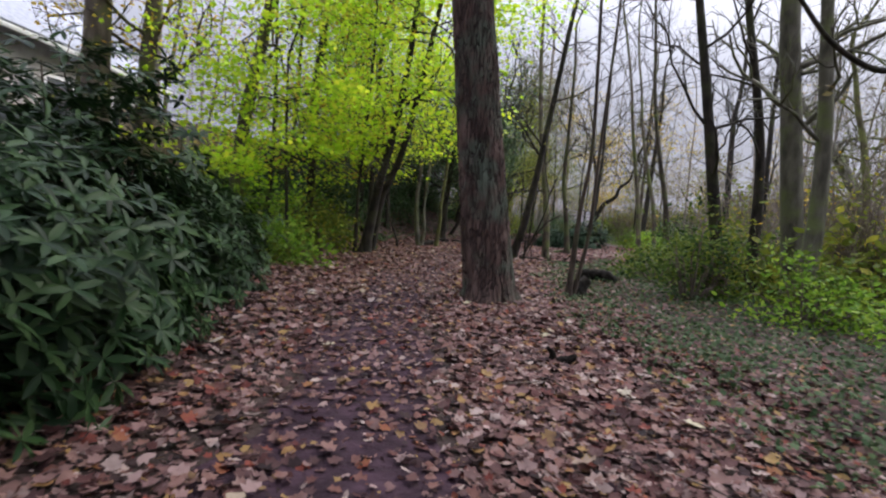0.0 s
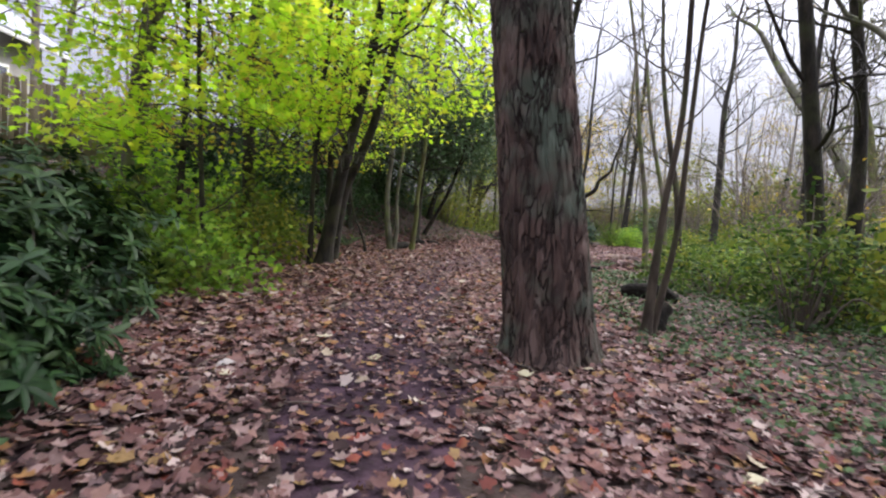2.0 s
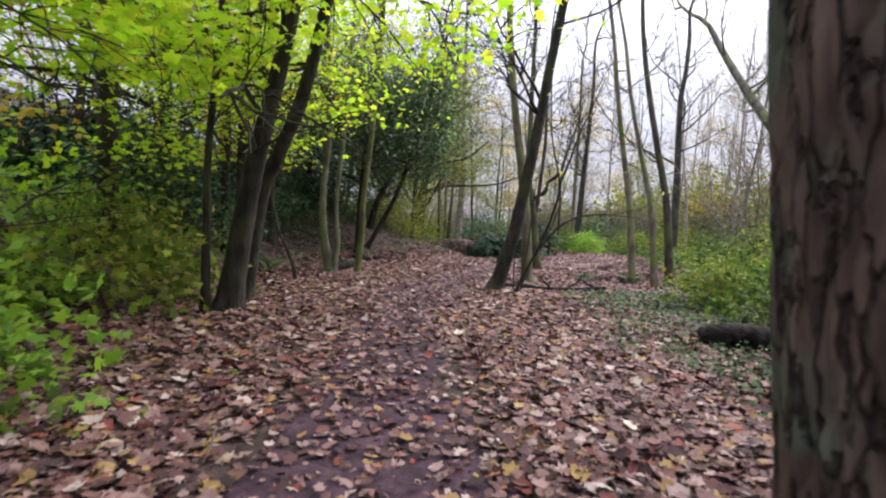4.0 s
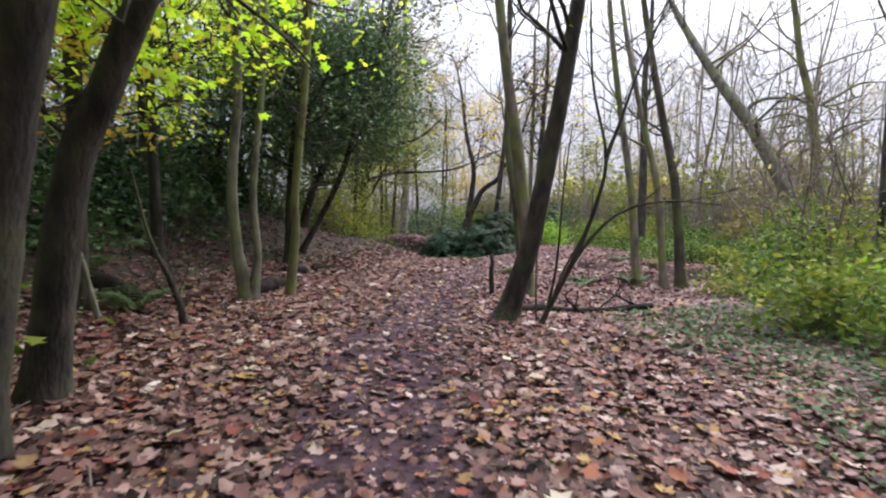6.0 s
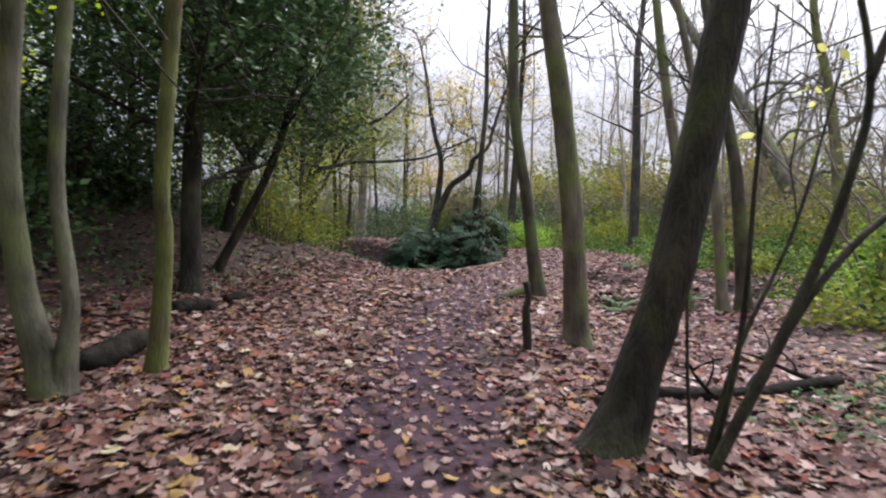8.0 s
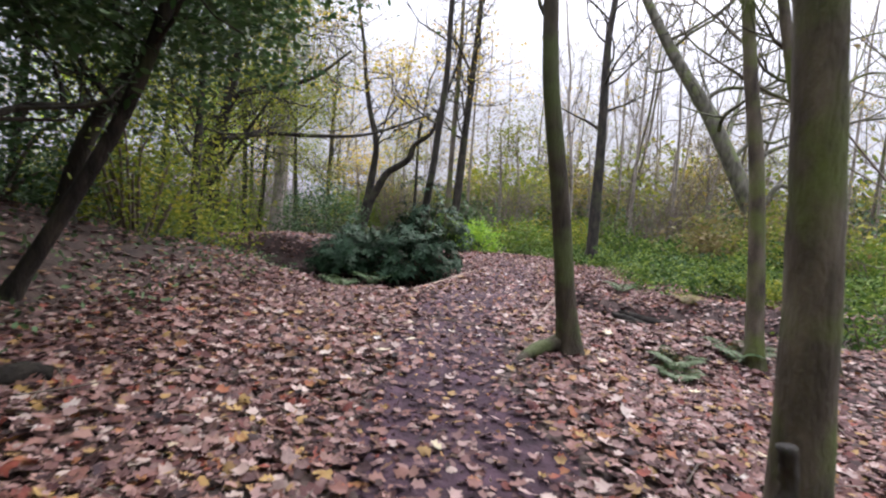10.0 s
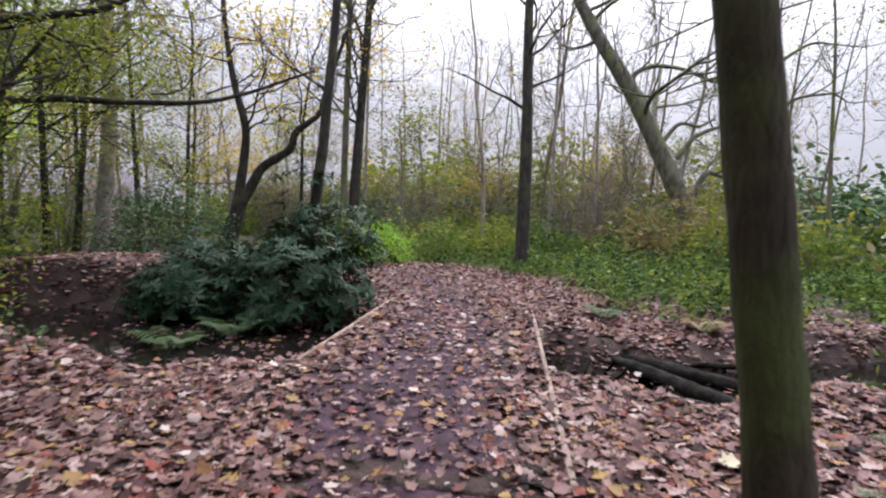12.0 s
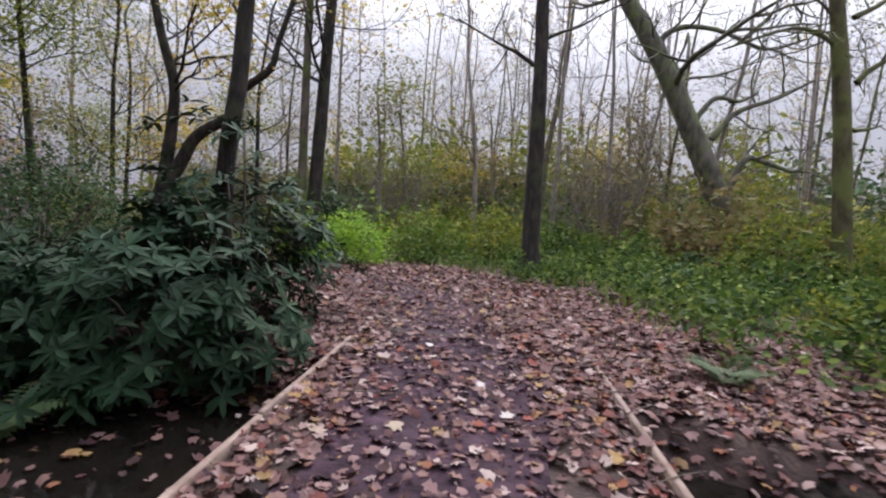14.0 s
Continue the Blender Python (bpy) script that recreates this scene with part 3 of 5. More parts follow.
# ---------------- the pine beside the path ----------------
def pine(x, y):
    base = np.array([x, y, float(height(x, y)) - 0.05])
    root = thing("pine_tree", *base, "thick old pine trunk with furrowed reddish-brown bark", "tree")
    c = curve([(0, 0, 0), (-0.27, 0.02, 1.70), (-0.53, 0.04, 3.4), (-0.85, 0.05, 6), (-1.0, 0.1, 11)], 52)
    k, sides = len(c), 230
    z = c[:, 2]
    r0 = np.interp(z, [0, 0.4, 1.7, 3.4, 6, 11], [0.44, 0.408, 0.372, 0.345, 0.29, 0.2]) + 0.12 * np.exp(-z / 0.12)
    ang = np.arange(sides) * 2 * np.pi / sides
    rr = np.zeros((k, sides))
    for i in range(k):
        for j in range(sides):
            q = Vector((math.cos(ang[j]) * 4.6, math.sin(ang[j]) * 4.6, z[i] * 2.1))
            q += noise.noise_vector(q * 1.3) * 0.5
            dd = noise.voronoi(q)[0]
            f = min(1.0, (dd[1] - dd[0]) / 0.30)
            rr[i, j] = r0[i] * (1 + 0.15 * math.sin(3 * ang[j] + 1) * math.exp(-z[i] / 0.28) + 0.08 * math.sin(7 * ang[j]) * math.exp(-z[i] / 0.2)) - 0.032 * (1 - f ** 0.7) + 0.008 * noise.noise(q * 4)
    v = np.stack([c[:, None, 0] + rr * np.cos(ang), c[:, None, 1] + rr * np.sin(ang), np.repeat(z[:, None], sides, 1)], -1)
    i, j = np.meshgrid(np.arange(k - 1), np.arange(sides), indexing="ij")
    j2 = (j + 1) % sides
    a = Acc()
    a.add(v.reshape(-1, 3), None, np.stack([i * sides + j, i * sides + j2, (i + 1) * sides + j2, (i + 1) * sides + j], -1).reshape(-1, 4))
    part("trunk", a, M_PINE, root)
    # crown above the view, made broad and dense to darken the ground below
    tw, tips = Acc(), []
    for k, h in enumerate(np.linspace(6.5, 11, 16)):
        an = 2.4 * k + rng.uniform(-0.4, 0.4)
        grow(tw, tips, np.array([-0.95, 0.06, h]), (np.cos(an), np.sin(an), 0.25), 4.2 - 0.25 * (h - 6.5), 0.06, 2, 5, 0, 5)
    tagged(part("limbwork", tw, M_PINE, root), kind="stuff")
    tp = np.array([t[0] for t in tips])
    n = 36000
    la = Acc()
    scatter(la, tp[rng.integers(0, len(tp), n)] + rng.normal(scale=0.16, size=(n, 3)), rand_dirs(n), rand_dirs(n), rng.uniform(0.14, 0.26, n), T_BLADE)
    tagged(part("crown", la, M_HOLLY, root), kind="stuff")


pine(0.74, 8.37)

# ---------------- single trees near the walk ----------------
SUCKER = dict(limbs=9, limb_len=1.6, depth=2, kids=4)
tree([(2.28, 9.80, 0), (2.33, 9.80, 1.5), (2.42, 9.80, 2.6), (2.36, 9.80, 4.1)], [0.065, 0.038, 0.034, 0.03], "slim dark two-stemmed tree behind the pine", M_BARK_BROWN, top=9, **SUCKER)
tree([(2.36, 9.86, 0), (2.55, 9.88, 1.1), (2.58, 9.90, 2.2), (2.62, 9.95, 3.6)], [0.05, 0.034, 0.03, 0.025], "slim dark stem leaning beside its twin", M_BARK_BROWN, top=6, **SUCKER)
MAPLE_KW = dict(leaves=M_MAPLE, leaf_size=0.125, leaf_tpl=T_STAR, leaf_spread=0.36, droop=0.18)
tree([(-2.17, 13.91, 0), (-1.98, 13.85, 1.40), (-1.84, 13.81, 2.17), (-1.62, 13.75, 3.3), (-1.40, 13.7, 5.0)], [0.15, 0.118, 0.105, 0.09, 0.075], "dark maple trunk leaning over the path with lime-green leaves", M_BARK_DARK,
     top=8, limbs=16, limb_from=2.3, limb_len=2.4, depth=2, kids=4, leaf_n=5200, **MAPLE_KW)
tree([(-2.14, 14.8, 0), (-1.96, 14.74, 1.41), (-1.73, 14.66, 2.05), (-1.43, 14.57, 2.94), (-1.05, 14.5, 5.0)], [0.13, 0.105, 0.095, 0.085, 0.07], "dark second maple trunk leaning beside its twin", M_BARK_DARK,
     top=8, limbs=14, limb_from=2.7, limb_len=2.3, depth=2, kids=4, leaf_n=5000, **MAPLE_KW)
tree([(-2.38, 13.77, 0), (-2.41, 13.78, 0.98), (-2.42, 13.78, 1.9), (-2.36, 13.77, 3.0), (-2.3, 13.7, 4.6)], [0.055, 0.046, 0.042, 0.036, 0.03], "thin dark maple pole beside larger trunks", M_BARK_DARK,
     top=5.5, limbs=10, limb_from=1.6, limb_len=1.6, depth=1, kids=5, leaf_n=1500, **MAPLE_KW)
tree([(-3.35, 11.2, 0), (-3.45, 11.2, 1.3), (-3.55, 11.2, 2.6)], [0.04, 0.034, 0.028], "maple sapling with layered lime-green leaves", M_BARK_DARK,
     top=4.0, limbs=16, limb_from=0.7, limb_len=1.6, depth=2, kids=4, leaf_n=4200, **MAPLE_KW)
tree([(-4.4, 12.6, 0), (-4.3, 12.6, 1.5), (-4.3, 12.6, 3.2)], [0.06, 0.05, 0.04], "slender maple full of yellow-green leaves", M_BARK_DARK,
     top=6.5, limbs=15, limb_from=1.5, limb_len=2.2, depth=2, kids=4, leaf_n=3800, **MAPLE_KW)
tree([(-4.09, 15.6, 0), (-4.20, 15.6, 4.4), (-4.08, 15.6, 6.2)], [0.14, 0.125, 0.10], "dark straight trunk under a yellow maple crown", M_BARK_DARK,
     top=8.5, limbs=14, limb_from=2.4, limb_len=2.4, depth=2, kids=4, leaf_n=3600, **{**MAPLE_KW, "leaves": M_YELLOW})
tree([(-5.19, 12.84, 0), (-5.12, 12.84, 2.78), (-4.84, 12.82, 4.58)], [0.19, 0.156, 0.135], "grey-brown trunk among saplings", M_BARK,
     top=9, limbs=10, limb_from=3.4, limb_len=2.3, depth=2, kids=4, leaf_n=1300, **MAPLE_KW)
tree([(-7.4, 11.1, 0), (-7.5, 11.1, 3.2), (-7.52, 11.1, 5.0)], [0.28, 0.26, 0.24], "dark trunk standing behind a rhododendron", M_BARK, top=9, limbs=8, limb_from=4.0, limb_len=2)
tree([(-6.9, 11.9, 0), (-6.95, 11.9, 3.1), (-6.85, 11.9, 5.3)], [0.21, 0.175, 0.15], "ivy-dark trunk behind a rhododendron", M_BARK, top=9, limbs=10, limb_from=3.2, limb_len=2,
     leaves=M_YELLOW, leaf_n=1100, leaf_size=0.11, leaf_tpl=T_STAR)

tree([(8.6, 8.3, 0), (8.5, 8.3, 2.0), (8.3, 8.2, 4.2)], [0.2, 0.17, 0.15], "mossy trunk with one low limb sweeping sideways", M_BARK, top=9, limbs=10, limb_from=3.4, limb_len=2.4, depth=3, kids=3)
ol = thing("low_limb", 8.4, 8.2, 3.2, "dark limb sweeping low from a trunk", "branch")
a = Acc()
tube(a, curve([(0, 0, 0), (-0.9, 0, 0.35), (-1.7, 0, 0.85), (-2.4, 0, 0.8), (-3.1, 0, 1.15), (-3.7, 0, 1.8)], 6), np.linspace(0.075, 0.03, 31), 8)
part("branch", a, M_BARK_DARK, ol)

# unseen tall evergreens, added so that their crowns shade the start of the path
for x, y in [(3.9, -1.2), (-3.2, -1.8), (5.6, 3.0), (0.6, -4.2), (-6.2, 3.6)]:
    tree([(x, y, 0), (x + 0.1, y, 4), (x, y + 0.1, 8)], [0.24, 0.2, 0.15], "tall evergreen shading the start of the path", M_BARK_BROWN, top=12, limbs=14, limb_from=6.8, limb_len=3.0, depth=2, kids=4,
         leaves=M_HOLLY, leaf_n=9000, leaf_size=0.2, leaf_tpl=T_OVAL, leaf_spread=0.4, joined=True, group="evergreens at the start", dome=(x, y, 9.2, 3.4, 2.4))
# middle of the walk
tree([(2.01, 16.80, 0), (2.16, 16.75, 0.5), (2.29, 16.69, 1.06), (2.44, 16.63, 2.07), (2.55, 16.58, 2.85)], [0.14, 0.125, 0.118, 0.108, 0.10], "dark smooth-barked tree leaning over fallen leaves", M_BARK_DARK, top=9, limbs=8, limb_from=3.2, limb_len=2.0, flare=1.7)
tree([(-0.98, 18.74, 0), (-1.11, 18.78, 0.45), (-1.18, 18.81, 0.83), (-1.24, 18.82, 1.70), (-1.18, 18.80, 3.0)], [0.115, 0.09, 0.078, 0.068, 0.06], "pale mossy stem of a twin tree", M_BARK_PALE, top=8, limbs=9, limb_from=2.6, limb_len=1.6, leaves=M_MAPLE, leaf_n=700, leaf_size=0.08, leaf_tpl=T_STAR)
tree([(-0.96, 18.73, 0), (-0.90, 18.72, 0.45), (-0.89, 18.72, 0.74), (-0.96, 18.74, 1.53), (-0.87, 18.71, 2.95)], [0.09, 0.058, 0.05, 0.048, 0.042], "thin pale stem joined to its twin", M_BARK_PALE, top=7, limbs=8, limb_from=2.6, limb_len=1.4, leaves=M_MAPLE, leaf_n=600, leaf_size=0.08, leaf_tpl=T_STAR)
tree([(-0.43, 19.16, 0), (-0.36, 19.13, 1.0), (-0.38, 19.13, 1.5), (-0.27, 19.09, 3.2)], [0.075, 0.06, 0.058, 0.056], "slim tree with bright moss on its bark", M_BARK_MOSS, top=8, limbs=9, limb_from=3.0, limb_len=1.5)
tree([(3.52, 19.0, 0), (3.42, 19.04, 1.22), (3.25, 19.1, 2.47), (3.04, 19.18, 3.69)], [0.13, 0.115, 0.105, 0.09], "straight mossy trunk at the edge of the path", M_BARK, top=9, limbs=8, limb_from=3.6, limb_len=1.8)
tree([(4.90, 21.74, 0), (4.80, 21.82, 0.7), (4.70, 21.92, 1.6), (4.50, 22.05, 2.9)], [0.13, 0.105, 0.097, 0.085], "green mossy trunk with one root across the leaves", M_BARK_TRUNK, top=9, limbs=9, limb_from=3.0, limb_len=1.9)
tree([(7.62, 21.2, 0), (7.42, 21.35, 1.99), (7.17, 21.53, 3.66)], [0.11, 0.088, 0.075], "straight brown trunk beside ferns", M_BARK, top=9, limbs=8, limb_from=3, limb_len=1.8)
tree([(8.55, 20.78, 0), (8.35, 20.95, 2.08), (8.02, 21.17, 3.83)], [0.13, 0.105, 0.09], "straight dark trunk of a close pair", M_BARK_TRUNK, top=9, limbs=8, limb_from=3, limb_len=1.8)
tree([(8.12, 20.86, 0), (7.90, 21.03, 2.04), (7.54, 21.27, 3.72)], [0.10, 0.08, 0.065], "slimmer grey-brown trunk of a close pair", M_BARK, top=9, limbs=8, limb_from=3, limb_len=1.8)
tree([(15.95, 31.21, 0), (15.89, 31.27, 4.0), (15.78, 31.39, 7.87)], [0.225, 0.175, 0.13], "tall dark straight trunk at the end of the path", M_BARK_DARK, top=12, limbs=9, limb_from=5.5, limb_len=3.0, depth=3, kids=3,
     arms=[(0.06, [(15.79, 31.39, 4.87), (15.46, 31.75, 5.16), (15.18, 32.06, 5.33), (14.51, 32.8, 5.84)]), (0.05, [(15.74, 31.44, 5.35), (16.11, 31.03, 5.65), (16.44, 30.67, 5.85), (17.05, 29.99, 6.42)])])
tree([(23.75, 28.5, 0.0), (23.56, 28.73, 0.66), (23.07, 29.25, 2.38), (21.74, 30.67, 6.03), (20.78, 31.7, 8.13)], [0.46, 0.40, 0.36, 0.30, 0.25], "leaning green-grey trunk with twisted limbs", M_BARK_PALE, top=12, limbs=9, limb_from=5.0, limb_len=3.6, depth=3, kids=3,
     arms=[(0.13, [(23.29, 29.02, 2.71), (23.58, 28.71, 3.61), (24.03, 28.23, 3.54), (24.6, 27.62, 3.34), (24.84, 27.36, 3.61)]), (0.11, [(22.81, 29.53, 4.14), (23.28, 29.03, 5.0), (24.1, 28.16, 5.52), (24.83, 27.37, 6.15)]), (0.12, [(21.94, 30.46, 6.11), (21.56, 30.87, 6.96), (22.0, 30.4, 7.44), (22.77, 29.57, 7.4), (23.74, 28.54, 6.96), (24.56, 27.66, 7.34)]), (0.10, [(22.43, 29.94, 4.72), (22.82, 29.53, 5.39), (23.33, 28.98, 5.35), (23.69, 28.59, 5.66)])])
tree([(20.1, 25.55, 0), (20.0, 25.7, 1.26), (19.76, 25.95, 4.1), (19.48, 26.25, 6.5)], [0.23, 0.2, 0.18, 0.15], "upright mossy trunk with wide bare limbs", M_BARK_MOSS, top=11, limbs=9, limb_from=5.5, limb_len=3.4, depth=3, kids=3,
     arms=[(0.07, [(19.77, 25.94, 5.29), (19.36, 26.39, 5.7), (18.86, 26.92, 5.82), (17.89, 27.96, 5.28)]), (0.08, [(19.93, 25.77, 4.77), (20.1, 25.59, 5.06), (20.46, 25.21, 5.36), (21.14, 24.48, 5.53)]), (0.07, [(19.77, 25.94, 6.15), (20.06, 25.64, 6.39), (20.53, 25.13, 6.84), (21.03, 24.6, 6.86)]), (0.06, [(19.7, 26.02, 5.38), (19.46, 26.28, 6.16), (18.84, 26.94, 6.8)]), (0.05, [(19.97, 25.74, 3.73), (20.2, 25.49, 3.79), (20.4, 25.28, 3.9)])])
tree([(7.82, 29.86, 0), (7.86, 29.82, 1.62), (7.94, 29.78, 2.55), (7.98, 29.76, 3.4), (8.05, 29.7, 5.0)], [0.13, 0.10, 0.092, 0.086, 0.075], "straight dark trunk rising out of rhododendrons", M_BARK_DARK, top=9, limbs=8, limb_from=3.4, limb_len=2.4)
tree([(12.79, 36.26, 0), (12.76, 36.30, 3.72), (12.74, 36.32, 8.03)], [0.125, 0.106, 0.088], "slim grey trunk in a group", M_BARK, top=10, limbs=10, limb_from=4, limb_len=2.2)
tree([(13.01, 36.12, 0), (13.09, 36.03, 3.75), (13.25, 35.99, 8.08)], [0.195, 0.16, 0.11], "dark forked trunk in a group", M_BARK_DARK, top=10, limbs=14, limb_from=3.5, limb_len=2.6, leaves=M_AUTUMN, leaf_n=900, leaf_size=0.09)
# the forked dark tree on the mound
YT = dict(limb_len=2.6, depth=3, kids=3, leaves=M_YELLOW, leaf_size=0.12, leaf_tpl=T_STAR, leaf_spread=0.3)
tree([(9.93, 38.84, 0), (10.2, 38.55, 1.3), (10.24, 38.5, 2.1), (10.3, 38.44, 2.9), (10.32, 38.41, 4.0), (10.07, 38.69, 5.24), (9.88, 38.9, 6.48)], [0.30, 0.24, 0.16, 0.145, 0.13, 0.11, 0.09], "crooked dark forked tree with some yellow leaves", M_BARK_DARK, leaf_n=2000, top=7.5, limbs=11, limb_from=3.4, **YT)
tree([(9.98, 38.80, 0), (10.26, 38.5, 1.43), (10.51, 38.3, 2.1), (10.76, 38.02, 2.77), (11.34, 37.38, 3.38), (11.48, 37.22, 3.96), (11.95, 36.7, 4.56), (12.09, 36.54, 5.3)], [0.22, 0.19, 0.17, 0.15, 0.13, 0.11, 0.09, 0.07], "crooked dark limb reaching sideways from a fork", M_BARK_DARK, leaf_n=1200, top=6, limbs=9, limb_from=3.6, **YT)
# evergreen thicket on the left
EV = dict(leaves=M_HOLLY, leaf_size=0.11, leaf_tpl=T_OVAL, leaf_spread=0.30, joined=True)
tree([(-0.26, 22.2, 0), (-0.25, 22.15, 1.83), (-0.09, 22.1, 4.27)], [0.13, 0.118, 0.10], "dark holly trunk with a dense glossy crown", M_BARK_DARK, top=6.5, limbs=18, limb_from=1.6, limb_len=1.9, depth=2, kids=4, leaf_n=13000, dome=(-0.5, 22.6, 3.9, 1.7, 2.1), **EV)
tree([(0.05, 24.0, 0), (0.90, 23.7, 2.06), (1.40, 23.5, 3.95)], [0.075, 0.067, 0.056], "leaning holly stem with a dense crown", M_BARK_DARK, top=5.5, limbs=17, limb_from=2.0, limb_len=1.7, depth=2, kids=4, leaf_n=15000, dome=(1.25, 23.8, 4.1, 1.75, 2.0), **EV)
tree([(0.3, 26.6, 0), (0.55, 26.5, 1.9), (1.15, 26.3, 3.16)], [0.13, 0.11, 0.08], "twisted evergreen trunk with spreading branches", M_BARK_DARK, top=5.5, limbs=15, limb_from=1.8, limb_len=2.2, depth=2, kids=4, leaf_n=9000, dome=(0.7, 26.7, 4.5, 1.5, 1.7), **EV)
tree([(2.45, 32.2, 0.4), (2.8, 31.9, 1.76), (3.1, 31.6, 3.06), (3.3, 31.4, 4.4)], [0.20, 0.15, 0.12, 0.10], "dark trunk leaning out over the ditch", M_BARK_DARK, top=6.4, limbs=12, limb_from=2.8, limb_len=2.8, depth=2, kids=4, leaves=M_UNDER, leaf_n=3500, leaf_size=0.09, droop=0.10,
     arms=[(0.09, [(3.1, 31.6, 3.0), (3.45, 31.35, 3.75), (4.7, 30.5, 4.15), (5.5, 29.9, 4.9)]), (0.08, [(2.6, 32.0, 1.0), (3.2, 31.8, 1.9), (3.7, 31.4, 3.0), (4.2, 31.0, 3.9)])])
# a long bare branch reaching across
lb = thing("long_branch", 3.1, 31.7, 2.6, "long dark branch reaching level over the ditch", "branch")
a = Acc()
tube(a, curve([(0, 0, 0), (1.1, 0.05, 0.32), (2.15, -0.7, 0.37), (3.2, -1.45, 0.53), (4.4, -2.3, 1.14)], 6), np.linspace(0.075, 0.02, 25), 8)
part("branch", a, M_BARK_DARK, lb)
for f, dz in ((0.8, 0.4), (1.6, 0.5), (2.3, -0.2), (3.0, 0.5), (3.7, 0.3)):
    a = Acc()
    grow(a, [], (f, 0.45 - 0.6 * f, 0.2 + 0.13 * f), (0.7, -0.5, dz), 1.3, 0.016, 2, 4, 0, 3)
    tagged(part("side_branch", a, M_BARK_DARK, lb), kind="stuff")

# poles on the right-hand side
for pts, rad, lab, bark in [
    ([(6.0, 11.6, 0), (5.28, 11.59, 3.57), (4.73, 11.59, 6.2)], [0.15, 0.11, 0.085], "dark bent pole in the undergrowth", M_BARK_DARK),
    ([(6.97, 12.31, 0), (6.83, 12.31, 3.19), (6.1, 12.3, 6.59)], [0.14, 0.103, 0.078], "dark slim pole in the undergrowth", M_BARK_DARK),
    ([(7.2, 11.03, 0), (6.66, 11.03, 3.5), (6.28, 11.02, 6.12)], [0.22, 0.197, 0.185], "thick greenish trunk in the undergrowth", M_BARK_PALE),
    ([(6.75, 10.09, 0), (6.74, 10.09, 2.75), (6.4, 10.09, 5.76)], [0.17, 0.137, 0.106], "pale trunk leaning against its neighbours", M_BARK_PALE),
    ([(10.2, 17.6, 0), (10.1, 17.6, 3.1), (10.0, 17.6, 5.9)], [0.10, 0.085, 0.07], "thin dark pole over the bushes", M_BARK_DARK)]:
    tree(pts, rad, lab, bark, top=10, limbs=11, limb_from=2.6, limb_len=2.3, depth=3, kids=3, sides=8, group="poles in the wood")

# ---------------- the wood behind ----------------
protos = []
for k in range(7):
    h = rng.uniform(9, 13)
    # two barks in three carry the haze in their colour
    b = [M_BARK_FAR_HAZE, M_BARK, M_BARK_FAR_HAZE][k % 3]
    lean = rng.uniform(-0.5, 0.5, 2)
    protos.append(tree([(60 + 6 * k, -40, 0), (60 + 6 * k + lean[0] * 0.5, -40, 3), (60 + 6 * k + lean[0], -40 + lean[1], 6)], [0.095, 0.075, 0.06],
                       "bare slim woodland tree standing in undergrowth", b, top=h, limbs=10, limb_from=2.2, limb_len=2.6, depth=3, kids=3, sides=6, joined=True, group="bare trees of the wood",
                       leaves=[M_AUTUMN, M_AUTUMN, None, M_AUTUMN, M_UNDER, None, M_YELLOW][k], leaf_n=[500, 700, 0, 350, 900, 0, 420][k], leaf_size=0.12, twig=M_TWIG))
placed, made = [], 0
# trees behind the start (y below 0) are unseen, added to cut open sky
while made < 185:
    x, y = rng.uniform(-22, 46), rng.uniform(-22, 62)
    s = float(side_of(np.array([x]), np.array([y]), PATH_LINE)[0])
    if s < 0 and 0 < y < 28 and (s > -7 or s < -16):
        continue
    if abs(s) < (6.5 if y < 22 else 11.0) or dist_line(np.array([x]), np.array([y]), STREAM)[0] < 1.8:
        continue
    if 8 < x < 22 and 24 < y < 34 and s < 11:
        continue
    if any((x - p) ** 2 + (y - q) ** 2 < 3.0 for p, q in placed):
        continue
    placed.append((x, y))
    sc0 = rng.uniform(0.75, 1.25)
    o = copy_thing(protos[made % 7], pose(x, y, float(height(x, y)) - 0.05, 0, 0, rng.uniform(0, 360)) @ Matrix.Diagonal((sc0, sc0, sc0, 1)))
    made += 1
for p in protos:
    x, y = rng.uniform(26, 34), rng.uniform(30, 48)
    p.location = (x, y, float(height(x, y)) - 0.05)

# ---------------- shrubs ----------------
# those at y 0.4 and -2.0 stand unseen, added to block skylight
for x, y, rx, ry, h in [(-3.3, 3.4, 1.45, 1.5, 1.95), (-3.75, 5.2, 1.45, 1.5, 2.45), (-4.35, 7.2, 1.4, 1.5, 1.35), (-4.9, 2.0, 1.6, 1.6, 2.2), (-3.0, 2.35, 0.85, 0.8, 1.2), (-3.6, 0.4, 1.3, 1.4, 2.4), (-4.1, 8.7, 1.05, 1.1, 1.25), (-3.5, 6.5, 0.9, 1.0, 1.1), (-4.2, -2.0, 1.5, 1.5, 2.6)]:
    bush(x, y, rx, ry, h, "large dark-green rhododendron with glossy drooping leaves", M_RHODO, 9000, 0.165, T_LANCE, "rhododendron", "shrub", clump=0.16, shell=0.62, per=40, whorl=True, group="rhododendrons", stems=22, low=0.08)
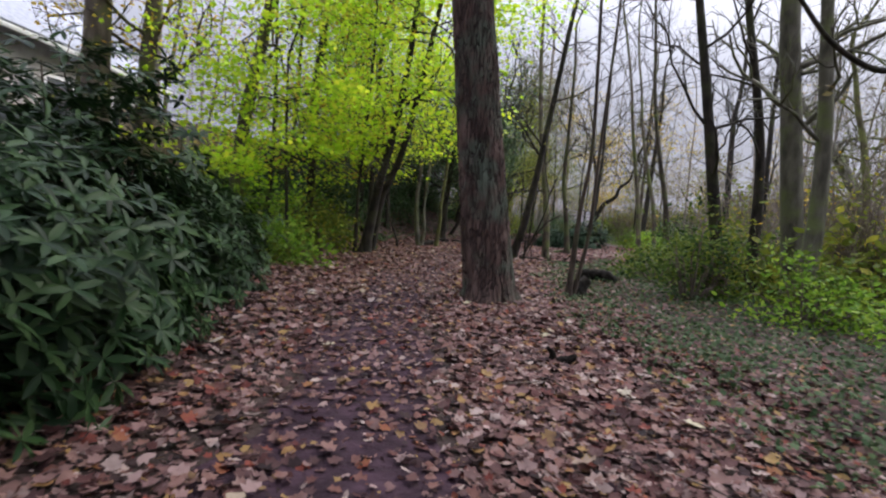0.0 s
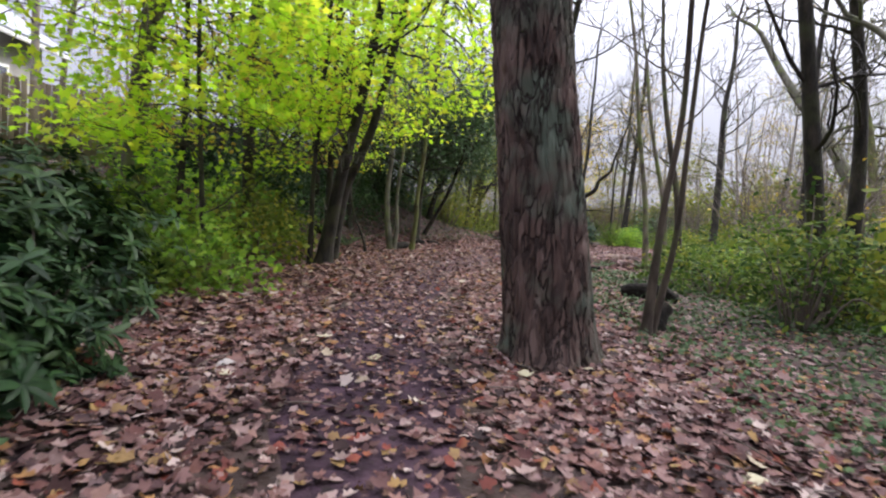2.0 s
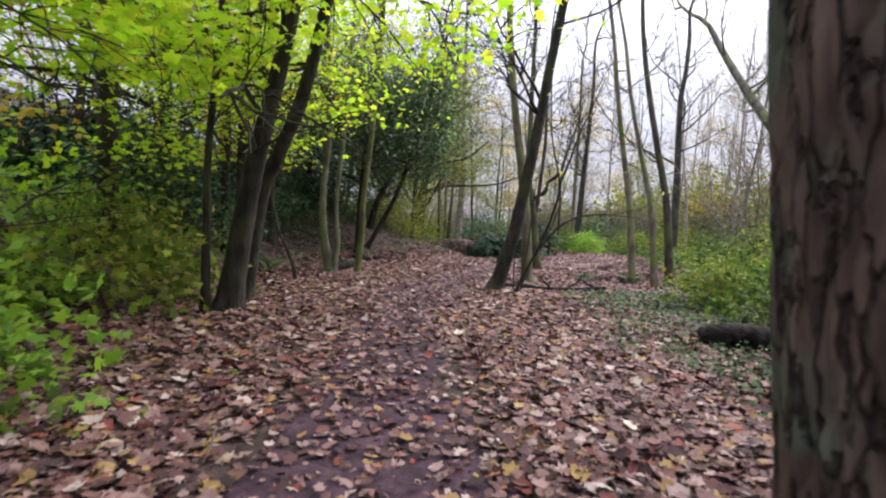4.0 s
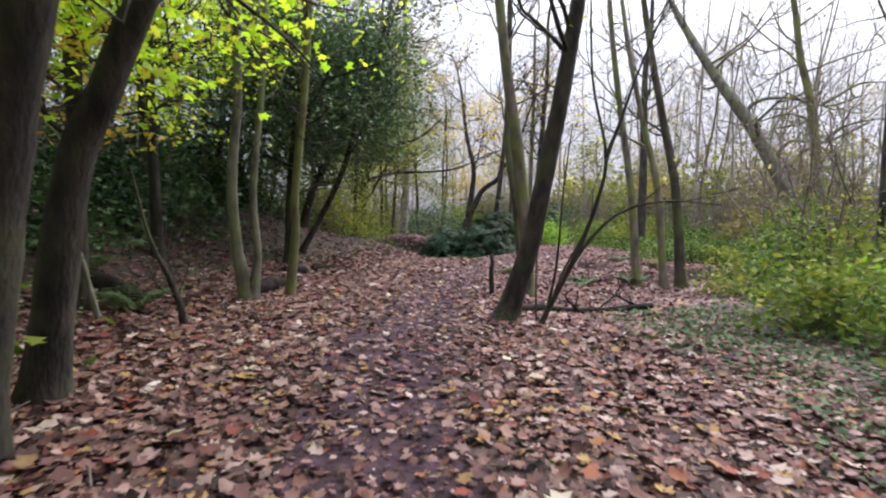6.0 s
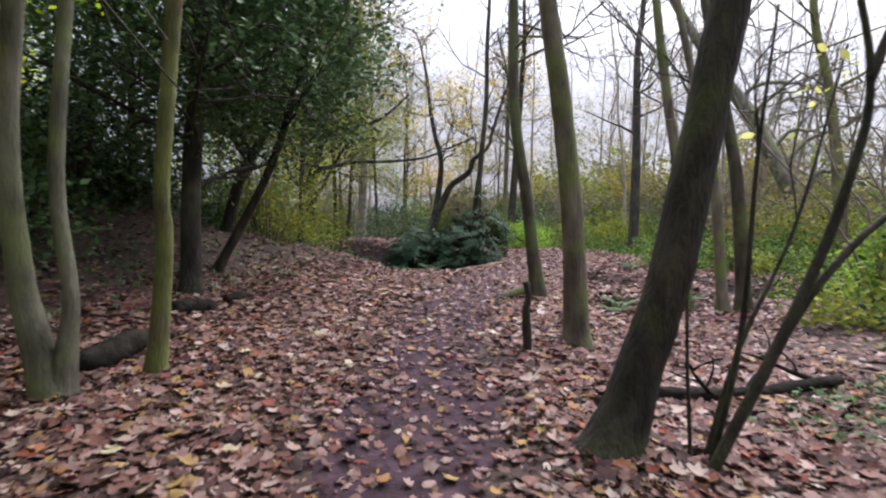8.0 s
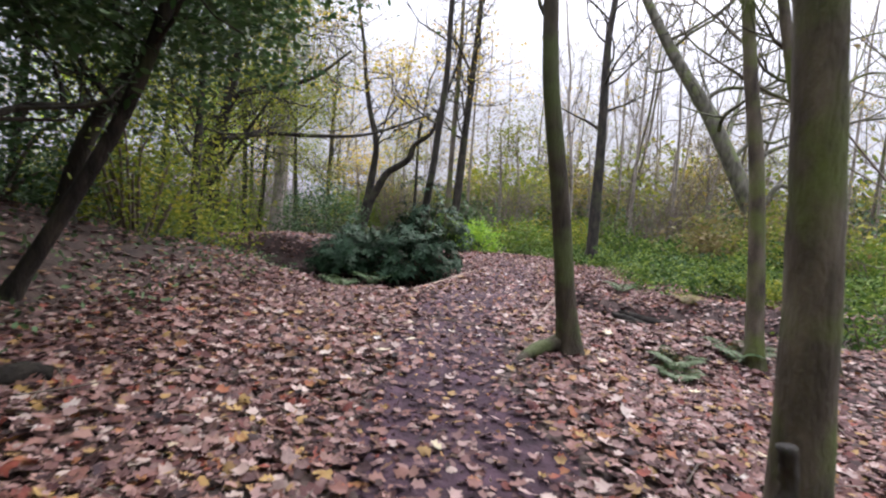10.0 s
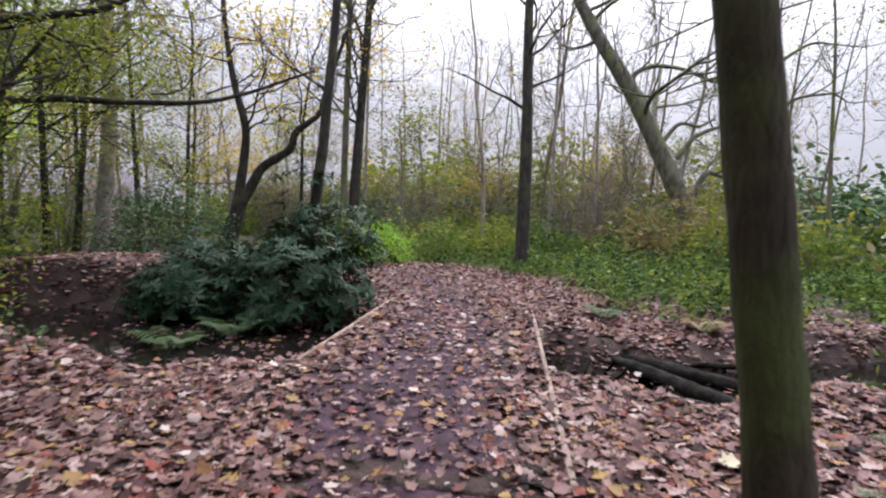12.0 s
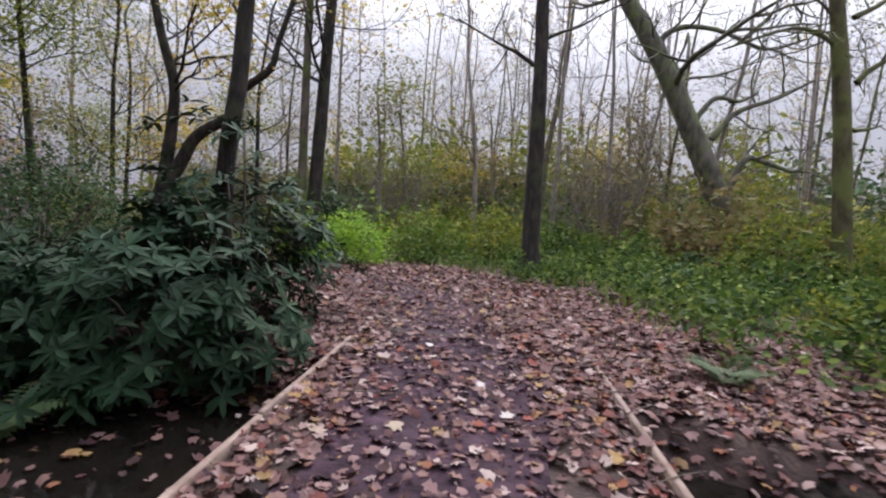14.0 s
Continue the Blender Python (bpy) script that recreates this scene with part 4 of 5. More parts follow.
# laurels on the near side of the left pool
for x, y, rx, ry, h in [(6.95, 28.65, 0.95, 0.85, 1.35), (5.95, 30.0, 0.9, 0.8, 1.0), (7.75, 29.4, 1.0, 1.0, 2.1), (6.6, 30.6, 1.1, 0.9, 0.9)]:
    bush(x, y, rx, ry, h, "rhododendron with grey-green leaves hanging over the water", M_LAUREL, 3800, 0.17, T_LANCE, "rhododendron", "shrub", z0=-0.25, clump=0.14, shell=0.6, per=40, whorl=True, group="rhododendrons by the water", stems=18)
# understory on the left
for i in range(20):
    y = rng.uniform(8.5, 17)
    x = -3.1 - rng.uniform(0, 3.0) - 0.10 * abs(y - 12)
    bush(x, y, rng.uniform(0.6, 1.1), rng.uniform(0.6, 1.1), rng.uniform(0.5, 1.45), "leafy yellow-green undergrowth shrub", [M_GREEN, M_BRAMBLE, M_UNDER][i % 3], 650, 0.12, T_STAR, "shrub", "shrub", clump=0.30, shell=0.15, group="undergrowth", stems=12)
for i in range(56):
    y = rng.uniform(16, 33)
    x0 = np.interp(y, [16, 20, 24, 28, 33], [-4.0, -3.0, -2.0, -0.4, 1.4])
    x = x0 - rng.uniform(0, 4.5)
    bush(x, y, rng.uniform(0.7, 1.3), rng.uniform(0.7, 1.2), rng.uniform(0.9, 2.6), "dark evergreen undergrowth on the bank", [M_HOLLY, M_RHODO, M_HOLLY, M_RHODO][i % 4], 1500, 0.115, T_SMALL, "shrub", "shrub", clump=0.26, shell=0.3, group="undergrowth", stems=12)
for x, y, m, n in [(-3.3, 19.6, M_UNDER, 6000), (-2.9, 22.6, M_MAPLE, 5000), (-4.2, 24.6, M_HOLLY, 6000), (-2.4, 20.4, M_MAPLE, 6000), (-2.0, 24.8, M_HOLLY, 10000), (-4.6, 19.4, M_GREEN, 7000), (-4.9, 21.2, M_MAPLE, 6000), (-2.6, 17.2, M_MAPLE, 6500), (-1.4, 26.6, M_HOLLY, 6500), (-5.6, 18.0, M_MAPLE, 2200), (-0.6, 29.5, M_UNDER, 7000), (1.2, 32.0, M_UNDER, 7000), (-3.2, 29.0, M_MAPLE, 6000), (3.6, 35.0, M_UNDER, 6000), (5.8, 38.5, M_UNDER, 6000), (0.5, 36.5, M_MAPLE, 6000),
                   (2.3, 29.6, M_UNDER, 6500), (3.3, 34.2, M_UNDER, 6500), (5.0, 37.2, M_UNDER, 6500), (2.0, 34.5, M_HOLLY, 6000), (4.4, 41.0, M_MAPLE, 6000), (8.0, 41.0, M_UNDER, 6000), (7.0, 45.0, M_UNDER, 6000), (10.5, 44.0, M_AUTUMN, 4500), (14.5, 42.0, M_AUTUMN, 3500), (12.0, 48.0, M_UNDER, 5000)]:
    lean = rng.uniform(-0.4, 0.4)
    tree([(x, y, 0), (x + lean * 0.5, y, 2.6), (x + lean, y, 5.0)], [0.09, 0.075, 0.06], "leafy tree crowding the bank beside the path", M_BARK_DARK, top=8, limbs=18, limb_from=1.8, limb_len=2.0, depth=2, kids=4,
         leaves=m, leaf_n=n, leaf_size=0.10, leaf_tpl=T_OVAL, leaf_spread=0.4, joined=True, group="trees on the bank", dome=(x + lean * 0.5, y, 3.9, 1.7, 2.2) if m is M_HOLLY else None)
for x, y, r, h, m in [(1.2, 27.4, 1.2, 2.4, M_UNDER), (2.4, 30.6, 1.3, 2.8, M_UNDER), (1.6, 33.6, 1.5, 3.2, M_UNDER), (3.9, 36.4, 1.5, 3.0, M_UNDER), (5.6, 39.2, 1.6, 3.0, M_BRAMBLE), (0.6, 29.6, 1.2, 2.2, M_IVY), (9.2, 40.5, 1.6, 2.8, M_UNDER)]:
    bush(x, y, r, r, h, "olive-green leafy thicket on the far bank", m, 3200, 0.095, T_OVAL, "leafy_thicket", "shrub", clump=0.3, shell=0.2, group="leafy thickets", stems=20)
# right-hand bushes
for i in range(74):
    y = rng.uniform(7.5, 22)
    lo = np.interp(y, [7.5, 10, 12.5, 14, 17, 20, 22], [6.2, 5.0, 4.7, 4.9, 6.6, 9.4, 11.5])
    x = lo + rng.uniform(0, 1) ** 1.3 * 9
    bush(x, y, rng.uniform(0.6, 1.2), rng.uniform(0.6, 1.2), rng.uniform(0.5, 2.2), "bright green bramble thicket", [M_BRAMBLE, M_UNDER, M_WEED, M_BRAMBLE, M_WEED, M_GREEN][i % 6], 760, 0.12, T_OVAL, "bramble_bush", "shrub", clump=0.24, shell=0.2, group="brambles", stems=26, per=40)
# far side of the ditch and beyond
kinds = []
for k, (m, h) in enumerate([(M_BRAMBLE, 0.9), (M_UNDER, 1.2), (M_AUTUMN, 1.3), (M_UNDER, 1.7), (M_WEED, 0.8), (M_HOLLY, 1.1), (M_HOLLY, 1.4)]):
    kinds.append(bush(30 + 2 * k, 12, 1.3, 1.2, h, "tangled green and yellowing undergrowth", m, 1300, 0.155, T_OVAL, "bramble_bush", "shrub", z0=0, clump=0.28, shell=0.25, group="brambles", stems=16))
made = 0
while made < 205:
    x, y = rng.uniform(-14, 44), rng.uniform(8, 60)
    s = float(side_of(np.array([x]), np.array([y]), PATH_LINE)[0])
    if abs(s) < 5.0 or dist_line(np.array([x]), np.array([y]), STREAM)[0] < 2.2 or (s < 0 and y < 33) or (s > 0 and y < 22 and s < 8):
        continue
    if 5 < x < 22 and 22 < y < 33 and s < 9.5 and rng.random() < 0.75:
        continue
    g = 0.85 + 0.06 * min(abs(s), 30) * rng.uniform(0.35, 1.75)
    copy_thing(kinds[rng.integers(0, 7)], pose(x, y, float(height(x, y)) - 0.05, 0, 0, rng.uniform(0, 360)) @ Matrix.Diagonal((g, g, g, 1)))
    made += 1

# bare, twiggy thickets between the trees
rods = [thicket(40 + 4 * k, 6, 1.2, h, "brown tangle of bare rods with faded leaves", m, n) for k, (h, m, n) in enumerate([(2.6, M_AUTUMN, 500), (3.2, M_UNDER, 700), (2.2, M_BRAMBLE, 600), (3.6, M_AUTUMN, 350), (3.0, M_YELLOW, 260)])]
made = 0
while made < 85:
    x, y = rng.uniform(2, 44), rng.uniform(8, 58)
    s = float(side_of(np.array([x]), np.array([y]), PATH_LINE)[0])
    if abs(s) < 5.5 or dist_line(np.array([x]), np.array([y]), STREAM)[0] < 2.4 or (s < 0 and y < 36) or (s > 0 and y < 22 and s < 7):
        continue
    if 5 < x < 23 and 22 < y < 33 and s < 10:
        continue
    g = rng.uniform(0.75, 1.15)
    copy_thing(rods[made % 5], pose(x, y, float(height(x, y)) - 0.05, 0, 0, rng.uniform(0, 360)) @ Matrix.Diagonal((g, g, g, 1)))
    made += 1
for k, p in enumerate(rods):
    p.location = (24 + 2.5 * k, 34 - k, float(height(24 + 2.5 * k, 34 - k)) - 0.05)
for k, p in enumerate(kinds):
    p.location = (23 + 1.8 * k, 24 + 1.5 * k, float(height(23 + 1.8 * k, 24 + 1.5 * k)) - 0.05)
bush(7.2, 35.6, 1.6, 1.5, 2.0, "dark rounded evergreen bush behind the forked tree", M_HOLLY, 5000, 0.10, T_OVAL, "evergreen_bush", "shrub", clump=0.2, shell=0.5)
bush(12.6, 33.9, 1.0, 0.9, 1.25, "bright yellow-green shrub at the bend of the path", M_GREEN, 2000, 0.12, T_OVAL, "shrub", "shrub", clump=0.2, shell=0.4)
bush(11.9, 34.8, 0.8, 0.8, 1.2, "fresh green shrub at the bend of the path", M_BRAMBLE, 1700, 0.12, T_OVAL, "shrub", "shrub", clump=0.2, shell=0.4)
for x, y, h, m in [(19.2, 27.0, 1.8, M_UNDER), (23.6, 28.2, 2.3, M_UNDER), (22.6, 27.6, 2.0, M_WEED), (24.6, 29.2, 2.6, M_UNDER), (18.0, 26.2, 1.2, M_WEED), (20.6, 26.0, 2.0, M_UNDER), (21.5, 24.4, 1.8, M_BRAMBLE), (17.6, 29.4, 1.0, M_WEED), (20.5, 29.0, 2.0, M_AUTUMN), (22.0, 31.0, 2.2, M_UNDER), (19.0, 32.0, 1.6, M_WEED), (17.2, 33.2, 1.5, M_UNDER), (15.2, 34.2, 1.4, M_BRAMBLE)]:
    bush(x, y, 1.2, 1.1, h, "shrubby yellowing undergrowth round the far trunks", m, 1300, 0.15, T_OVAL, "shrub", "shrub", clump=0.26, shell=0.3, group="far shrubs", stems=16)

for i in range(75):
    x, y = rng.uniform(11.2, 21), rng.uniform(20, 31.5)
    s = float(side_of(np.array([x]), np.array([y]), PATH_LINE)[0])
    if s < 3.6 or dist_line(np.array([x]), np.array([y]), STREAM)[0] < 2.1:
        continue
    bush(x, y, rng.uniform(0.4, 0.8), rng.uniform(0.4, 0.8), rng.uniform(0.3, 0.95), "low clump of green nettles and brambles", [M_WEED, M_BRAMBLE, M_HOLLY, M_UNDER, M_WEED][i % 5], 420, 0.115, T_OVAL, "weed_clump", "weeds", clump=0.13, shell=0.3, group="weed clumps", stems=10, per=40)

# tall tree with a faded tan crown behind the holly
tree([(6.4, 38.5, 0), (6.5, 38.5, 4.0), (6.3, 38.5, 8.0)], [0.22, 0.19, 0.15], "tall tree with a thin faded tan crown", M_BARK_FAR_HAZE, top=12, limbs=16, limb_from=5.5, limb_len=3.0, depth=2, kids=4,
     leaves=M_AUTUMN, leaf_n=4200, leaf_size=0.14, leaf_tpl=T_OVAL, leaf_spread=0.5, joined=True, dome=(6.4, 38.5, 9.6, 3.0, 2.6))

# crowns turning yellow and brown, far off between the bare trees
rng_far = np.random.default_rng(77)
for i in range(22):
    an, ra = math.radians(12 + 84 * (i + rng_far.uniform(0, 0.8)) / 22), rng_far.uniform(21, 36)
    x, y = 6 + ra * math.cos(an), 25 + ra * math.sin(an)
    h = rng_far.uniform(2.6, 4.6)
    tree([(x, y, 0), (x + 0.1, y, h * 0.5), (x - 0.1, y, h)], [0.11, 0.09, 0.06], "distant tree with a thinning yellow-brown crown", M_BARK_FAR_HAZE, top=h + 1, limbs=12, limb_from=h * 0.4, limb_len=1.7, depth=2, kids=3,
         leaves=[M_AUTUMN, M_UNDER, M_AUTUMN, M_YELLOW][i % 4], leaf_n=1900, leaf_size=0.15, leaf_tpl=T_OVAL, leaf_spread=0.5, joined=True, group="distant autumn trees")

# plain rim of distant wood, with the haze painted into its colour
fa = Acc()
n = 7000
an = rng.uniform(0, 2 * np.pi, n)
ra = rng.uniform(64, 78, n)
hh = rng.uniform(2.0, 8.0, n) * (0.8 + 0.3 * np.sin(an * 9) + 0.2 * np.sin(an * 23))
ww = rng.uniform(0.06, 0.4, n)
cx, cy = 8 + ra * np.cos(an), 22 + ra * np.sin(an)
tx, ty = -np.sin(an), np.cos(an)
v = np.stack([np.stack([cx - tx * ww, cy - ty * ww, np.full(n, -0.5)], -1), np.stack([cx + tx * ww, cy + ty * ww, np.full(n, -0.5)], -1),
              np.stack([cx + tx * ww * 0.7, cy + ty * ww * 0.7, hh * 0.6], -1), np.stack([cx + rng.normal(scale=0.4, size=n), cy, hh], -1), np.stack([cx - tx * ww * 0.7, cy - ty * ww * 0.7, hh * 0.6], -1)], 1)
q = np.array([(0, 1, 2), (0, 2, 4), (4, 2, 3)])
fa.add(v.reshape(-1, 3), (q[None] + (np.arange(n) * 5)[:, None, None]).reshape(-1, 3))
tagged(part("backdrop", fa, M_FAR_HAZE), "rim of distant bare woodland with pale haze in its colour", "distant wood", kind="structure")

# ---------------- ground cover ----------------
def cover(name, label, category, n, region, leaf, size, tpl, lift=(0.02, 0.12), zs=0.35):
    """Low leaves strewn over a stretch of ground; region(x, y) says how likely a leaf is there."""
    x0, x1, y0, y1, f = region
    out = []
    while sum(len(o) for o in out) < n:
        x, y = rng.uniform(x0, x1, 6 * n), rng.uniform(y0, y1, 6 * n)
        keep = rng.random(6 * n) < f(x, y)
        out.append(np.stack([x[keep], y[keep]], -1))
    p = np.concatenate(out)[:n]
    z = height(p[:, 0], p[:, 1]) + rng.uniform(*lift, n)
    a = Acc()
    scatter(a, np.column_stack([p, z]), rand_dirs(n, zs, 0.05), rand_dirs(n, 0.5, 1.4), rng.uniform(0.6, 1.25, n) * size, tpl)
    return tagged(part(name, a, leaf), label, category, kind="stuff")


def patch(x, y, k=0.9):
    return 0.5 + 0.5 * np.sin(k * x + 1.7 * np.sin(0.6 * k * y)) * np.sin(k * 1.2 * y + 1.3 * np.sin(0.8 * k * x))


def ivy_zone(x, y):
    s = side_of(x, y, PATH_LINE)
    return smooth(2.55, 3.3, s + 0.5 * patch(x, y, 2.0)) * (y < 17) * (0.35 + 0.65 * patch(x, y))


cover("ivy", "dull green ivy carpet over the woodland floor", "ivy", 26000, (1.2, 11, 3, 17, ivy_zone), M_IVY, 0.06, T_STAR)
def weed_zone(x, y):
    s = side_of(x, y, PATH_LINE)
    clump = smooth(0.35, 0.75, patch(x, y, 2.6)) * 0.7 + smooth(0.3, 0.7, patch(x + 3, y, 1.1)) * 0.5
    return smooth(2.7, 3.5, s + 0.6 * patch(x, y, 1.7)) * smooth(1.5, 2.0, dist_line(x, y, STREAM)) * (x + 0.25 * y > 16.6) * np.clip(clump, 0.04, 1)


cover("nettles", "fresh green low weeds beyond the ditch", "weeds", 14000, (9, 24, 17, 36, weed_zone), M_WEED, 0.125, T_OVAL, (0.03, 0.36), 0.6)
cover("tall_weeds", "knee-high dark green weeds beyond the ditch", "weeds", 12000, (10, 24, 18, 36, lambda x, y: weed_zone(x, y) * (patch(x, y, 1.9) > 0.6)), M_WEED, 0.12, T_OVAL, (0.1, 0.65), 0.7)
cover("grass", "long rough grass beyond the path", "grass", 14000, (9, 26, 26, 42, lambda x, y: smooth(2.2, 3.6, np.abs(side_of(x, y, PATH_LINE))) * (dist_line(x, y, STREAM) > 1.8)), M_GRASS, 0.42, T_BLADE, (0.0, 0.02), 3.0)
cover("bank_weeds", "dark low weeds on the left bank", "weeds", 12000, (-9, 4, 8, 33, lambda x, y: smooth(2.7, 3.6, -side_of(x, y, PATH_LINE)) * (0.3 + 0.7 * patch(x, y))), M_IVY, 0.08, T_OVAL, (0.02, 0.2), 0.6)

# ---------------- fallen leaves ----------------
def litter_density(x, y):
    s = np.abs(side_of(x, y, PATH_LINE))
    worn = 0.30 + 0.70 * smooth(0.42, 1.15, s + 0.45 * (patch(x, y, 3.0) - 0.5) + 0.2 * (patch(x, y, 7.0) - 0.5))
    far = 1 - 0.45 * smooth(3.2, 5.5, s)
    wet = smooth(1.0, 1.3, dist_ditch(x, y))
    u, v = deck_uv(x, y)
    on = (u > -0.1) & (u < DECK_L) & (v > 0.03) & (v < DECK_W - 0.03)
    side = side_of(x, y, PATH_LINE)
    bare = 1 - 0.45 * smooth(0.75, 1.25, -side + 0.5 * (patch(x, y, 2.6) - 0.5)) * (1 - smooth(5.4, 6.8, y))
    return bare * worn * far * np.where(on, 1.0, 0.03 + 0.97 * wet) * (0.55 + 0.45 * patch(x, y, 2.3))


def litter_points(n, x0, x1, y0, y1, near, far):
    out = []
    while sum(len(o) for o in out) < n:
        x, y = rng.uniform(x0, x1, 4 * n), rng.uniform(y0, y1, 4 * n)
        s = np.abs(side_of(x, y, PATH_LINE))
        keep = (rng.random(4 * n) < litter_density(x, y)) & (s >= near) & (s < far)
        out.append(np.stack([x[keep], y[keep]], -1))
    p = np.concatenate(out)[:n]
    z = height(p[:, 0], p[:, 1])
    u, v = deck_uv(p[:, 0], p[:, 1])
    z = np.where((u > -0.2) & (u < DECK_L + 0.1) & (v > 0.03) & (v < DECK_W - 0.03), np.maximum(z, 0.0), z)
    z = np.maximum(z, -0.34)
    return np.column_stack([p, z])


la = Acc()
for k, tpl in enumerate(T_MAPLE):
    n = 44000
    p = litter_points(n, -6, 14, -1.5, 34, 0.0, 3.6)
    p[:, 2] += rng.uniform(0.014, 0.040, n)
    a = rng.uniform(0, 2 * np.pi, n)
    fw = np.column_stack([np.cos(a), np.sin(a), rng.normal(scale=0.22, size=n)])
    up = np.column_stack([rng.normal(scale=0.32, size=n), rng.normal(scale=0.32, size=n), np.ones(n)])
    scatter(la, p, fw, up, rng.uniform(0.035, 0.108, n) * np.where(np.abs(side_of(p[:, 0], p[:, 1], PATH_LINE)) < 0.6, 0.85, 1.0), tpl)
n = 42000
p = litter_points(n, -10, 16, -2, 38, 3.0, 8.0)
p[:, 2] += rng.uniform(0.012, 0.035, n)
a = rng.uniform(0, 2 * np.pi, n)
scatter(la, p, np.column_stack([np.cos(a), np.sin(a), rng.normal(scale=0.2, size=n)]), np.column_stack([rng.normal(scale=0.3, size=(n, 2)), np.ones(n)]), rng.uniform(0.06, 0.12, n), T_STAR)
# crumbs and broken pieces between them
n = 90000
p = litter_points(n, -6, 14, -1.5, 34, 0.0, 4.0)
p[:, 2] += rng.uniform(0.008, 0.03, n)
a = rng.uniform(0, 2 * np.pi, n)
scatter(la, p, np.column_stack([np.cos(a), np.sin(a), rng.normal(scale=0.5, size=n)]), np.column_stack([rng.normal(scale=0.5, size=(n, 2)), np.ones(n)]), rng.uniform(0.02, 0.065, n), T_SMALL)
# thick leaves on the banks of the ditch, on both sides of the causeway
for n, x0, x1, y0, y1, size in [(21000, 5.4, 14.0, 19.5, 28.5, 0.11), (9000, 1.5, 7.5, 27.8, 34.5, 0.11), (5000, 3.0, 6.4, 24.6, 27.6, 0.10)]:
    x, y = rng.uniform(x0, x1, n), rng.uniform(y0, y1, n)
    p = np.column_stack([x, y, height(x, y)])
    u, v = deck_uv(x, y)
    off = (v < -0.04) | (u < -0.2) | (v > DECK_W + 0.04)
    p = p[off & ((p[:, 2] > -0.33) | (rng.random(n) < 0.04)) & (rng.random(n) < 0.55 + 0.45 * patch(x, y, 2.1))]
    n = len(p)
    p[:, 2] = np.maximum(p[:, 2], -0.338) + rng.uniform(0.010, 0.035, n)
    a = rng.uniform(0, 2 * np.pi, n)
    scatter(la, p, np.column_stack([np.cos(a), np.sin(a), rng.normal(scale=0.25, size=n)]), np.column_stack([rng.normal(scale=0.35, size=(n, 2)), np.ones(n)]), rng.uniform(0.45, 1.0, n) * size, T_MAPLE[1])
litter = tagged(part("leaf_litter", la, M_LITTER, smooth=False), "thick carpet of brown, pinkish and pale fallen maple leaves", "fallen leaves", kind="stuff")

# single pale leaves lying on top
meshes = []
for tpl in T_MAPLE:
    a = Acc()
    a.add(tpl[0] - np.array([0.42, 0, 0]), tpl[1])
    meshes.append(a.mesh("leaf", M_LITTER_PIECE, False))
p = litter_points(290, -3, 9, 1.0, 28, 0.0, 2.4)
for i, q in enumerate(p):
    ob = new("leaf", meshes[i % 3])
    ob.parent = litter
    g = rng.uniform(0.07, 0.14)
    ob.matrix_basis = pose(q[0], q[1], q[2] + 0.045, rng.normal(scale=12), rng.normal(scale=12), rng.uniform(0, 360)) @ Matrix.Diagonal((g, g, g, 1))


# thin sticks dropped on the leaves
sa = Acc()
for q in litter_points(240, -5, 11, 1.0, 30, 0.4, 4.0):
    an, ln = rng.uniform(0, 6.28), rng.uniform(0.12, 0.55)
    d = np.array([np.cos(an), np.sin(an), 0])
    e = np.array([-d[1], d[0], 0]) * rng.normal(scale=0.08)
    tube(sa, [q + (0, 0, 0.05), q + d * ln * 0.5 + e * ln + (0, 0, 0.06), q + d * ln + (0, 0, 0.045)], [0.006, 0.005, 0.002], 4)
tagged(part("fallen_twigs", sa, M_TWIG), "thin brown sticks dropped on the fallen leaves", "twigs", kind="stuff")


# ---------------- logs, stakes, roots ----------------
def log(pts, radii, label, material=M_ROTTEN, name="log", category="log", sides=12, rough=0.11, twigs=0):
    """A lying or standing piece of wood through places given as x, y and height over the ground."""
    p = np.array([(x, y, float(height(x, y)) + h) for x, y, h in pts])
    base = p[0].copy()
    root = thing(name, *base, label, category)
    a = Acc()
    c = curve(p - base, 6)
    tube(a, c, np.interp(np.linspace(0, len(radii) - 1, len(c)), np.arange(len(radii)), radii), sides, True, rough)
    part("wood", a, material, root)
    for k in range(twigs):
        i = rng.integers(len(c) // 3, len(c))
        a = Acc()
        grow(a, [], c[i], rand_dirs(1, 0.6, 0.4)[0], 0.5, radii[-1] * 0.6, 1, 4, 0, 3)
        tagged(part("twig", a, material, root), kind="stuff")
    return root


log([(-0.98, 19.36, 0.06), (-0.75, 19.7, 0.08), (-0.52, 20.05, 0.07)], [0.10, 0.13, 0.10], "short black rotting log lying in leaves")
log([(-0.42, 21.15, 0.05), (-0.2, 21.35, 0.06), (0.0, 21.5, 0.04)], [0.09, 0.11, 0.08], "small black rotting log lying in leaves")
log([(0.15, 21.9, 0.05), (0.35, 22.1, 0.05), (0.5, 22.15, 0.04)], [0.06, 0.08, 0.06], "small dark chunk of wood lying in leaves")
log([(2.35, 17.25, 0.05), (2.9, 17.45, 0.05), (3.6, 17.2, 0.04), (4.4, 16.95, 0.12)], [0.07, 0.065, 0.05, 0.04], "dark fallen branch lying across the leaves", twigs=3, name="fallen_branch", category="branch")
log([(3.12, 12.52, 0.08), (3.3, 12.42, 0.10), (3.5, 12.36, 0.12), (3.72, 12.22, 0.09), (3.9, 12.16, 0.03)], [0.11, 0.155, 0.14, 0.15, 0.09], "thick black log end beside brambles")
